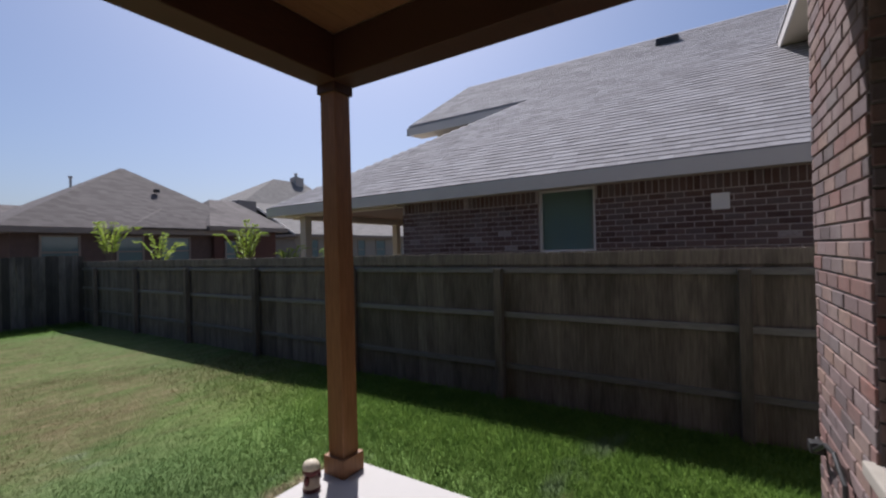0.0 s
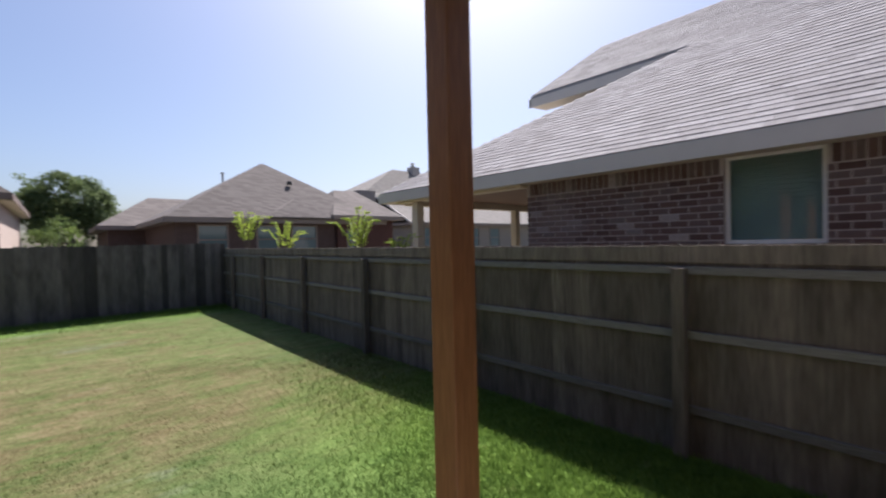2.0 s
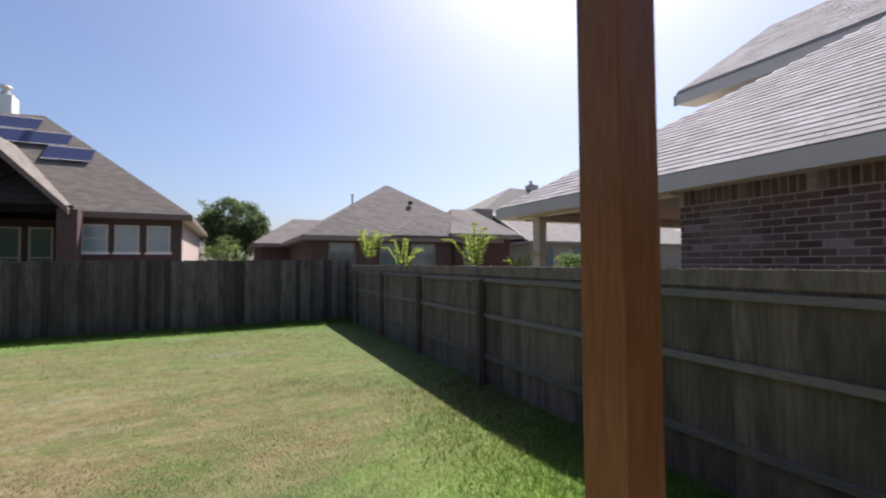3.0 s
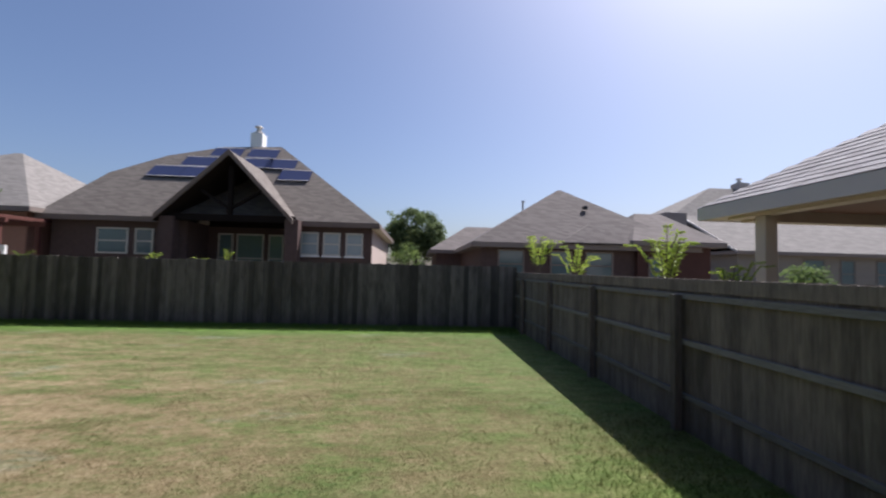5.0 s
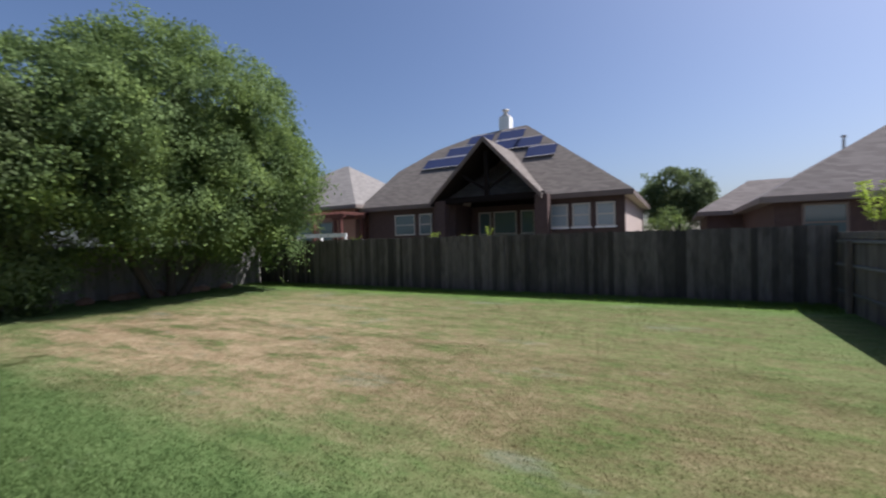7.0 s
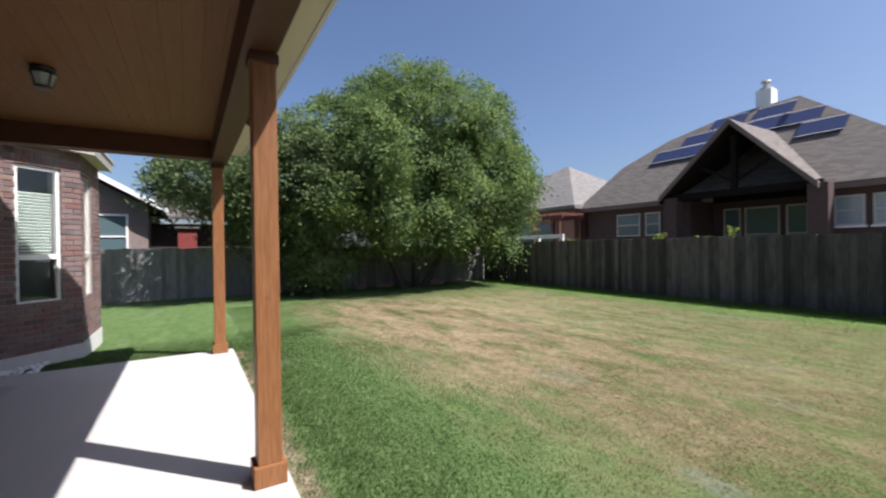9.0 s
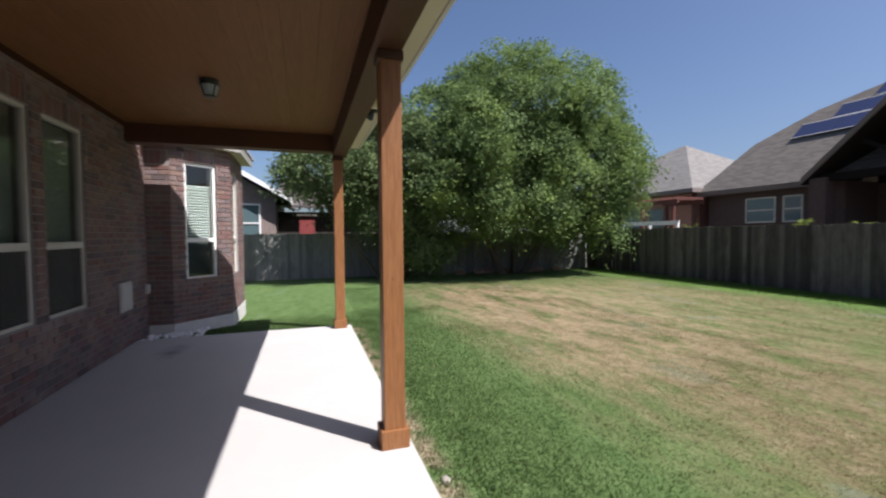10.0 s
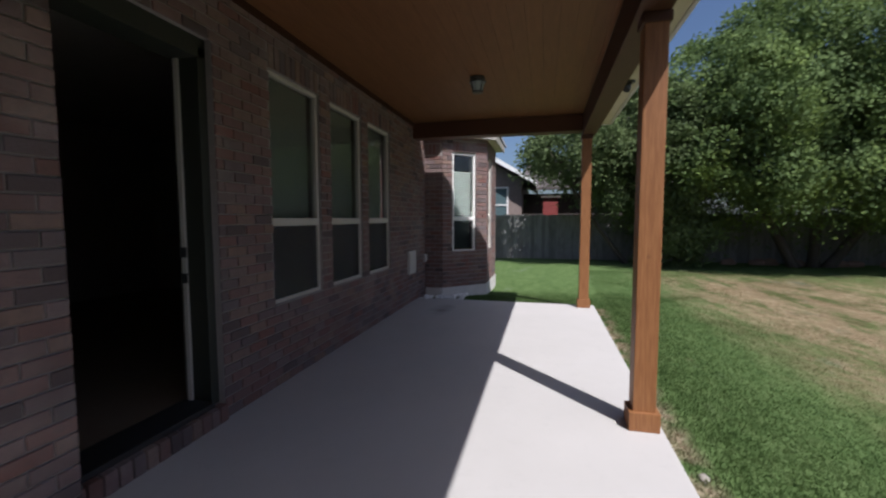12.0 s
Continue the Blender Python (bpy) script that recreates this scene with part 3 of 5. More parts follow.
# main roof and patio roof
bm = bmesh.new()
prism(bm, [(4.5, 0.26, 3.505), (3.68, 0.26, 3.505), (3.68, -0.25, 3.852), (-9.6, -0.25, 3.852), (-9.6, -4.5, 6.745), (0.5, -4.5, 6.745)], (0, 0, 0.06))
prism(bm, [(4.5, 0.26, 3.505), (4.5, -9.6, 3.505), (0.5, -4.5, 6.745)], (0, 0, 0.06))
prism(bm, [(4.5, -9.6, 3.505), (-9.6, -9.6, 3.505), (-9.6, -4.5, 6.745), (0.5, -4.5, 6.745)], (0, 0, 0.06))
house_roof = thing("roof_house", "grey shingled hip roof of the house", "roof", (-2, -4, 3.0), kind="structure")
part("roof_deck", bm, M_ROOF_FAR2, house_roof)
bm = boxbm(3.67, 4.45, 0.118, 0.21, 3.345, 3.37)
box(bm, 4.16, 4.45, -9.4, 0.118, 3.345, 3.37)
tagged(solid("trim_soffit_east", bm, M_SOFFIT), "tan soffit under the house eave", "soffit", kind="structure")
bm = boxbm(3.67, 4.475, 0.21, 0.235, 3.335, 3.505)
box(bm, 4.45, 4.475, -9.4, 0.21, 3.335, 3.505)
tagged(solid("trim_fascia_east", bm, M_TRIMW), "white fascia board of the house eave", "fascia", kind="structure")
patio_roof = thing("roof_patio", "low shingled roof over the covered patio", "roof", (-0.3, 1.6, 3.1), kind="structure")
bm = prism(bmesh.new(), [(-4.22, 3.2, 2.98), (3.66, 3.2, 2.98), (3.66, -1.5, 4.2), (0.5, -1.5, 4.2)], (0, 0, 0.06))
prism(bm, [(-4.22, 3.2, 2.98), (0.5, -1.5, 4.2), (-4.22, -1.5, 2.98)], (0, 0, 0.06))
part("roof_deck", bm, M_ROOF_FAR2, patio_roof)
bm = boxbm(-4.22, 3.3, 2.952, 3.165, 2.91, 2.93)
box(bm, 3.302, 3.63, 0.2, 3.17, 2.95, 2.97)
tagged(solid("trim_soffit_patio", bm, M_SOFFIT), "tan painted soffit outside the patio beam", "soffit", kind="structure")
bm = boxbm(-4.22, 3.66, 3.165, 3.195, 2.895, 2.985)
box(bm, -4.245, -4.22, 0.0, 3.195, 2.9, 3.03)
box(bm, 3.63, 3.66, 0.2, 3.17, 2.93, 3.1)
tagged(solid("trim_fascia_patio", bm, M_FASCIA), "painted fascia of the patio roof", "fascia", kind="structure")


def build_patio_ceiling():
    """Tongue-and-groove boards along the patio, all in one mesh."""
    bm = bmesh.new()
    y = 0.0
    while y < 2.74:
        box(bm, -3.93, 3.1, y + 0.0006, min(y + 0.1344, 2.742), CEIL, CEIL + 0.03, bevel=0.0016)
        y += 0.135
    ob = solid("ceiling_patio", bm, M_CEIL)
    tagged(ob, "orange-brown stained board ceiling over the patio", "ceiling", kind="structure")


build_patio_ceiling()
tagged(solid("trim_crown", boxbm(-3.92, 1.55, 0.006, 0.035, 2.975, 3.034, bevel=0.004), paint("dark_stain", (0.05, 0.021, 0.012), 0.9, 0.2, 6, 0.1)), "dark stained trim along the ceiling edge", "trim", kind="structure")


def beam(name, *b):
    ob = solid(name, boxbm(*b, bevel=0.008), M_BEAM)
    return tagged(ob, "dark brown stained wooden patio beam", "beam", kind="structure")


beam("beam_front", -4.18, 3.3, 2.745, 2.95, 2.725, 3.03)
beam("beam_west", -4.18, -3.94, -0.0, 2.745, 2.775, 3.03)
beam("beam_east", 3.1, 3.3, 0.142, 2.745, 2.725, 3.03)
bm = boxbm(3.11, 3.29, 0.142, 3.15, 3.03, 3.4)
tagged(solid("wall_patio_gable", bm, M_SOFFIT), "boarding above the patio end beam", "wall", kind="structure")


def patio_post(x, y):
    p = thing("patio_post", "orange-brown stained cedar patio post with a boxed base", "post", (x, y, 0), "patio posts")
    part("shaft", boxbm(x - 0.072, x + 0.072, y - 0.072, y + 0.072, 0.0, 2.725, bevel=0.006), M_POST, p)
    bm = boxbm(x - 0.098, x + 0.098, y - 0.098, y + 0.098, 0.0, 0.13, bevel=0.006)
    part("base_trim", bm, M_POST, p)
    bm = boxbm(x - 0.088, x + 0.088, y - 0.088, y + 0.088, 2.66, 2.723, bevel=0.006)
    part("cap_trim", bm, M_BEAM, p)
    return p


post_mid = patio_post(-0.08, 2.87)
copy_thing(post_mid, Matrix.Translation((-4.08, 2.82, 0)))
copy_thing(post_mid, Matrix.Translation((3.2, 2.85, 0)))


M_SLAT = paint("grey_slat", (0.3, 0.32, 0.29), 0.6)


def window_unit(name, a, b, z0, z1, rail, place, label, frame_mat=M_FRAME, back=None, screen=False):
    """A single-hung window between a and b along local x, its face towards local +y; place: its matrix."""
    w = thing(name, label, "window", kind="structure")
    w.matrix_basis = place

    def piece(nm, bm, mat, par=None, lab=""):
        ob = solid(nm, bm, mat)
        ob.parent = par or w
        if lab:
            tagged(ob, lab)
        return ob
    f = 0.045 if frame_mat is M_WHITE else 0.033
    bm = boxbm(a, a + f, -0.085, -0.025, z0, z1, bevel=0.004)
    box(bm, b - f, b, -0.085, -0.025, z0, z1, bevel=0.004)
    box(bm, a + f, b - f, -0.085, -0.025, z0, z0 + f, bevel=0.004)
    box(bm, a + f, b - f, -0.085, -0.025, z1 - f, z1, bevel=0.004)
    piece("window_frame", bm, frame_mat)
    piece("meeting_rail", boxbm(a + f, b - f, -0.08, -0.022, rail - 0.034, rail + 0.034, bevel=0.004), frame_mat)
    for nm, c, d, yy in (("upper_pane", rail + 0.03, z1 - f, -0.06), ("lower_pane", z0 + f, rail - 0.03, -0.065)):
        ob = piece(nm, boxbm(a + f, b - f, yy, yy + 0.005, c, d), M_GLASS)
        ob.visible_shadow = False
    if screen:
        ob = piece("insect_screen", boxbm(a + f, b - f, -0.048, -0.046, z0 + f, rail - 0.036), M_SCREEN)
    if back:
        m = bpy.data.meshes.new("blind_slat")
        bm = boxbm(a + f, b - f, -0.023, 0.023, -0.001, 0.001)
        bm.to_mesh(m)
        bm.free()
        m.materials.append(back)
        z = z0 + f + 0.02
        while z < z1 - f:
            ob = new("blind_slat", m)
            ob.parent = w
            ob.matrix_basis = Matrix.Translation((0, -0.13, z)) @ pose(0, 0, 0, 78)
            z += 0.042
    return w


def door_set():
    """The open back door: frame, strips, threshold and the leaf swung inwards."""
    d = thing("door_1", "dark green back door standing open into a dark room", "door", (1.0, -0.2, 0), kind="structure")
    a, b, top = DOOR
    bm = boxbm(a, a + 0.07, -0.27, -0.05, 0.12, top - 0.06, bevel=0.004)
    box(bm, b - 0.07, b, -0.27, -0.05, 0.12, top - 0.06, bevel=0.004)
    box(bm, a, b, -0.27, -0.05, top - 0.13, top, bevel=0.004)
    part("door_frame", bm, M_DOORP, d)
    bm = boxbm(a + 0.07, a + 0.085, -0.235, -0.2, 0.15, top - 0.13)
    part("weather_strip", bm, M_FRAME, d, "pale rubber weather strip")
    for z in (1.02, 1.2):
        part("strike_plate", boxbm(a + 0.085, a + 0.089, -0.24, -0.19, z - 0.035, z + 0.035), M_DARK, d)
    part("threshold", boxbm(a + 0.07, b - 0.07, -0.28, -0.02, 0.105, 0.15, bevel=0.01), M_DARK, d)
    leaf = boxbm(b - 0.12, b - 0.075, -1.2, -0.29, 0.16, top - 0.14, bevel=0.004)
    for z0, z1 in ((0.2, 1.0), (1.2, 2.3)):
        box(leaf, b - 0.13, b - 0.12, -1.05, -0.45, z0, z1, bevel=0.004)
    leaf = part("door_leaf", leaf, M_DOORP, d)
    part("door_handle", lathe(bmesh.new(), [(0.012, 0), (0.012, 0.03), (0.028, 0.04), (0.03, 0.06), (0.012, 0.075)], (0, 0, 0), 14), M_DARK, leaf)
    leaf.children[0].matrix_basis = Matrix.Translation((b - 0.12, -1.12, 1.05)) @ pose(0, 0, 0, 0, -90, 0)


door_set()
for k in range(13):
    ob = solid("brick", boxbm(0.505 + k * 0.08, 0.505 + k * 0.08 + 0.069, -0.05, 0.03, 0.0, 0.115, bevel=0.004), M_BRICK)
    attach(ob, wall_patio)
for i, (a, b) in enumerate(WIN):
    window_unit("window_%d" % (i + 1), a, b, SILL, HEAD, RAIL, Matrix.Identity(4), "tall single-hung patio window with an almond frame and dark glass", M_FRAME, M_SLAT, True)
window_unit("window_4", EAST[0], EAST[1], EAST[2], EAST[3], RAIL, Matrix.Translation((0, -0.02, 0)), "dark patio window near the house corner", M_FRAME)
bay_m = Matrix.Translation((*BAY[1], 0)) @ Matrix((-bay_u, bay_n, Vector((0, 0, 1)))).transposed().to_4x4()
bay_window = window_unit("window_5", -BH[1], -BH[0], BH[2], BH[3], 1.42, bay_m, "tall bay window with half-drawn white blinds", M_WHITE)
for k in range(20):
    ob = solid("blind_slat", boxbm(-BH[1] + 0.05, -BH[0] - 0.05, -0.135, -0.095, 1.46 + k * 0.044, 1.466 + k * 0.044), M_BLIND)
    ob.parent = bay_window
    ob.matrix_basis = Matrix.Translation((0, -0.115, 1.46 + k * 0.044)) @ pose(0, 0, 0, 35) @ Matrix.Translation((0, 0.115, -1.46 - k * 0.044))
# added opaque panel inside the lower sash, painted as the unlit room's darkness
ob = solid("insect_screen", boxbm(-BH[1] + 0.05, -BH[0] - 0.05, -0.16, -0.155, 0.83, 1.43), paint("dark_room_panel", (0.045, 0.055, 0.05), 0.6))
ob.parent = bay_window
bf_m = Matrix.Translation((*BAY[2], 0)) @ Matrix((-bf_u, bf_n, Vector((0, 0, 1)))).transposed().to_4x4()
window_unit("window_6", -BF[1], -BF[0], BF[2], BF[3], 1.42, bf_m, "tall window in the front of the bay", M_FRAME)


# ---------------------------------------------------------------- fences
def picket(bm_name, x, y, z0, z1, along, width, mat, parent, cache={}):
    """One fence board with clipped corners, as an object sharing its mesh."""
    key = (along, round(width, 2), round(z1 - z0, 2), mat.name)
    if key not in cache:
        h, w, t, c = z1 - z0, width / 2, 0.008, 0.018 if along == "y" and mat is M_FENCE else 0.024
        prof = [(-w, 0), (w, 0), (w, h - c), (w - c, h), (-w + c, h), (-w, h - c)]
        bm = bmesh.new()
        if along == "y":
            prism(bm, [(-t, p, q) for p, q in prof], (2 * t, 0, 0))
        else:
            prism(bm, [(p, -t, q) for p, q in prof], (0, 2 * t, 0))
        me = bpy.data.meshes.new("fence_board")
        bm.to_mesh(me)
        bm.free()
        me.materials.append(mat)
        cache[key] = me
    ob = new(bm_name, cache[key])
    attach(ob, parent)
    ob.matrix_basis = Matrix.Translation((x, y, z0))
    return ob


def east_fence():
    f = thing("fence", "weathered brown wooden fence showing its posts and rails", "fence", (5.5, 6, -0.16))
    rng = random.Random(3)
    y = -6.0
    while y < 14.95:
        w = rng.choice((0.132, 0.138, 0.138, 0.14))
        picket("fence_board", 5.508 + 0.008 * (int(y * 1000) % 2), y + w / 2, -0.24 + rng.choice((-0.02, 0, 0.02)), 1.50 + rng.choice((-0.004, 0.0, 0.0, 0.004)), "y", w, M_FENCE, f)
        y += w - 0.004
    for y in (-4.18, -1.91, 0.38, 2.65, 4.92, 7.19, 9.46, 11.73, 14.0):
        part("fence_post", boxbm(5.38, 5.465, y - 0.045, y + 0.045, -0.3, 1.32, bevel=0.006), M_FENCE, f)
    for z in (0.22, 0.80, 1.30):
        part("fence_rail", boxbm(5.465, 5.5, -6, 15.0, z - 0.03, z + 0.03, bevel=0.005), M_RAIL, f)
    part("top_board", boxbm(5.486, 5.498, -6, 14.9, 1.36, 1.49, bevel=0.003), M_FENCE, f)


def plain_fence(label, along, at, lo, hi, z0, z1, mat, seed):
    base = (at, (lo + hi) / 2, z0) if along == "y" else ((lo + hi) / 2, at, z0)
    f = thing("fence", label, "fence", base)
    rng = random.Random(seed)
    p = lo
    n = 0
    while p < hi:
        w = rng.choice((0.132, 0.138, 0.138, 0.142))
        o = at + (0.009 if n % 2 else -0.009) + rng.uniform(-0.002, 0.002)
        xy = (o, p + w / 2) if along == "y" else (p + w / 2, o)
        picket("fence_board", *xy, z0 + rng.choice((-0.02, 0, 0.01)), z1 + rng.choice((-0.02, -0.01, 0.0, 0.0, 0.01)), along, w, mat, f)
        p += w - rng.choice((0.003, 0.005, 0.007))
        n += 1
    for z in (0.2, 0.8, 1.3):
        if along == "y":
            part("fence_rail", boxbm(at - 0.06, at - 0.02, lo, hi, z - 0.04, z + 0.04), M_RAIL, f)
        else:
            part("fence_rail", boxbm(lo, hi, at + 0.02, at + 0.06, z - 0.04, z + 0.04), M_RAIL, f)


east_fence()
plain_fence("tall dark weathered wooden fence across the back of the yard", "x", 14.95, -13.9, 5.5, -0.26, 1.66, M_FENCE_B, 4)
plain_fence("pale grey weathered wooden fence under the big tree", "y", -13.95, -6.0, 15.0, -0.2, 1.56, M_FENCE_G, 6)


# ---------------------------------------------------------------- neighbour's house, beyond the east fence
def east_house():
    h = thing("neighbour_house", "brown brick neighbour house with a grey shingle roof", "house", (10, 0, -0.17))
    E, EZ, SL = 6.83, 2.57, 0.72
    wall = boxbm(7.15, 7.4, 2.77, 5.31, -0.3, 2.44)
    box(wall, 7.15, 7.4, -11, 1.95, -0.3, 2.44)
    box(wall, 7.15, 7.4, 1.95, 2.77, -0.3, 1.47)
    box(wall, 7.15, 7.4, 1.95, 2.77, 2.40, 2.44)
    box(wall, 7.4, 18, 5.06, 5.31, -0.3, 2.44)
    wall = part("wall", wall, M_MORTAR_D, h)
    roof = bmesh.new()
    A, V, B = (E, 8.8, EZ), (9.75, 4.2, EZ + SL * 2.92), (E, -12, EZ)
    R, Rs = (12.15, 6.55, EZ + SL * 5.32), (12.15, -12, EZ + SL * 5.32)
    D, Dv = (9.95, 7.2, EZ + SL * 3.12), (9.95, 3.9, EZ + SL * 3.12)
    up = (0, 0, -0.06)
    prism(roof, [B, A, V, Dv, (12.15, 3.9, R[2]), Rs], up)
    prism(roof, [A, (19, 8.8, EZ), (16, 4.2, V[2]), V], up)
    prism(roof, [D, R, (12.15, 3.9, R[2]), Dv], up)
    prism(roof, [R, (16.0, 7.2, D[2]), (19.2, -12, EZ), Rs], up)
    roof = part("roof", roof, M_SHINGLE, h)
    s = Vector((1, 0, SL)).normalized()
    ln = lambda x: (x - E) * math.sqrt(1 + SL * SL)
    shingles(roof, (E, 0, EZ + 0.004), (0, 1, 0), s, [(-11, 0), (8.8, 0), (4.2, ln(9.75)), (3.9, ln(9.95)), (3.9, ln(12.15)), (-11, ln(12.15))], M_SHINGLE, 3)
    shingles(roof, (E, 0, EZ + 0.004), (0, 1, 0), s, [(3.9, ln(9.95)), (7.2, ln(9.95)), (6.55, ln(12.15)), (3.9, ln(12.15))], M_SHINGLE, 0, seed=8)
    # fascia, soffit and the upper eave
    bm = boxbm(E - 0.02, E + 0.005, -12, 8.82, 2.37, 2.56)
    box(bm, E + 0.005, 19, 8.8, 8.825, 2.37, 2.56)
    part("fascia", bm, M_FASCIA, h, "pale grey painted fascia board")
    bm = boxbm(E + 0.005, 7.15, -12, 8.8, 2.385, 2.405)
    box(bm, 7.15, 12.5, 8.35, 8.8, 2.385, 2.405)
    part("soffit", bm, M_SOFFIT, h)
    bm = prism(bmesh.new(), [(9.93, 3.9, 4.56), (9.93, 7.25, 4.56), (9.95, 7.25, 4.56), (9.95, 3.9, 4.56)], (0, 0, 0.2))
    prism(bm, [(9.93, 7.2, 4.56), (12.15, 6.55, 6.14), (12.15, 6.58, 6.14), (9.93, 7.23, 4.56)], (0, 0, 0.2))
    part("upper_fascia", bm, M_FASCIA, h)
    bm = prism(bmesh.new(), [(9.95, 3.9, 4.57), (9.95, 7.2, 4.57), (10.4, 7.1, 4.57), (10.4, 3.9, 4.57)], (0, 0, 0.02))
    part("upper_soffit", bm, M_SOFFIT, h)
    part("upper_wall", boxbm(10.4, 15.0, -5, 6.6, 2.4, 4.85), M_FASCIA, h)
    # covered patio
    bm = boxbm(6.98, 7.18, 5.31, 8.4, 2.345, 2.383)
    box(bm, 7.18, 12.5, 8.2, 8.4, 2.31, 2.5)
    part("patio_beam", bm, M_SOFFIT, h, "tan painted patio beam")
    part("patio_ceiling", boxbm(7.18, 12.5, 5.31, 8.2, 2.46, 2.49), paint("brown_board_ceiling", (0.13, 0.062, 0.038), 0.7, 0.15, 5), h, "brown board patio ceiling")
    for x, y in ((7.1, 7.88), (10.7, 8.3)):
        part("patio_post", boxbm(x - 0.085, x + 0.085, y - 0.085, y + 0.085, -0.17, 2.34, bevel=0.01), M_SOFFIT, h)
    # window
    w = part("window", boxbm(7.21, 7.26, 1.95, 1.99, 1.47, 2.40), M_WHITE, h, "white framed window with a drawn grey-green blind")
    for q in ((2.73, 2.77, 1.47, 2.40), (1.99, 2.73, 1.47, 1.51), (1.99, 2.73, 2.36, 2.40)):
        part("frame", boxbm(7.21, 7.26, *q), M_WHITE, w)
    ob = part("pane", boxbm(7.23, 7.235, 1.99, 2.73, 1.51, 2.36), M_GLASS, w)
    ob.visible_shadow = False
    part("shade_backing", boxbm(7.305, 7.315, 1.955, 2.765, 1.475, 2.40), M_SHADE, w)
    for k in range(20):
        part("blind_slat", boxbm(7.27, 7.30, 1.96, 2.76, 1.48 + k * 0.045, 1.522 + k * 0.045), M_SHADE, w)
    part("head_trim", boxbm(7.13, 7.15, 1.91, 2.81, 2.385, 2.44), M_SOFFIT, h)
    vent = part("wall_vent", boxbm(7.12, 7.15, 0.4, 0.59, 1.95, 2.15, bevel=0.008), M_TRIMW, h, "square pale grey wall vent")
    for i in range(4):
        part("louvre", boxbm(7.112, 7.124, 0.415, 0.575, 1.97 + i * 0.045, 1.995 + i * 0.045), M_TRIMW, vent)
    vent = boxbm(11.45, 11.85, 1.05, 1.52, 5.86, 6.1, bevel=0.07)
    part("roof_vent", vent, M_DARK, h)
    # upper gable block whose sunlit cheek wall rises out of the roof
    y1, x0, top = -0.86, 8.0, 4.70
    zr = lambda x: EZ + SL * (x - E) - 0.05
    bm = prism(bmesh.new(), [(x0, y1, zr(x0)), (x0, y1, top), (9.85, y1, top), (9.85, y1, zr(9.85))], (0, -4.2, 0))
    block = part("dormer_wall", bm, M_SIDING, h, "pale painted lap siding")
    z = zr(x0) + 0.05
    while z < top - 0.04:
        bm = prism(bmesh.new(), [(x0 - 0.01, y1 + 0.004, z), (x0 - 0.01, y1 + 0.016, z), (x0 - 0.01, y1 + 0.005, z + 0.148), (x0 - 0.01, y1 + 0.001, z + 0.148)], (max(0.05, E + (z + 0.1 - EZ) / SL - x0), 0, 0))
        part("siding_board", bm, M_SIDING, block)
        z += 0.15
    part("dormer_soffit", boxbm(x0 - 0.4, 9.82, y1, y1 + 0.42, top - 0.005, top + 0.02), M_SOFFIT, h)
    bm = boxbm(x0 - 0.4, 9.9, y1 + 0.42, y1 + 0.445, top - 0.02, top + 0.15)
    box(bm, x0 - 0.425, x0 - 0.4, -5.5, y1 + 0.445, top - 0.02, top + 0.15)
    part("dormer_fascia", bm, M_FASCIA, h)
    bm = bmesh.new()
    c0, c1, c2, c3 = (x0 - 0.44, y1 + 0.46, top + 0.15), (12.2, y1 + 0.46, top + 0.15), (12.2, -2.96, 6.3), (x0 + 1.6, -2.96, 6.3)
    d0, d1 = (x0 - 0.44, -5.5, top + 0.15), (12.2, -5.5, top + 0.15)
    for poly in ([c0, c1, c2, c3], [d0, c0, c3], [d1, d0, c3, c2]):
        prism(bm, poly, (0, 0, 0.05))
    part("dormer_roof", bm, M_SHINGLE, h)
    return wall


east_wall = east_house()


# ---------------------------------------------------------------- houses behind
def far_window(h, x0, x1, z0, z1, place, shade=None, rail=True, frame_mat=None):
    """A window on a wall facing local -y at local y = 0."""
    f = 0.07
    bm = boxbm(x0, x0 + f, -0.05, 0.03, z0, z1)
    box(bm, x1 - f, x1, -0.05, 0.03, z0, z1)
    box(bm, x0 + f, x1 - f, -0.05, 0.03, z0, z0 + f)
    box(bm, x0 + f, x1 - f, -0.05, 0.03, z1 - f, z1)
    if rail:
        box(bm, x0 + f, x1 - f, -0.045, 0.02, (z0 + z1) / 2 - 0.03, (z0 + z1) / 2 + 0.03)
    bmesh.ops.transform(bm, matrix=place, verts=bm.verts[:])
    w = part("window", bm, frame_mat or M_FRAME, h)
    bm = boxbm(x0 + f, x1 - f, -0.012, 0.0, z0 + f, z1 - f)
    bmesh.ops.transform(bm, matrix=place, verts=bm.verts[:])
    part("pane", bm, shade or M_PANE, w)
    return w


M_PANE = Nodes("far_pane").done((0.10, 0.15, 0.16), 0.08, 0.0, 0.6)
M_PANE_L = Nodes("far_pane_blind").done((0.30, 0.36, 0.38), 0.15, 0.0, 0.6)


M_SALMON = paint("salmon_brick", (0.3, 0.165, 0.125), 0.9, 0.2, 8)


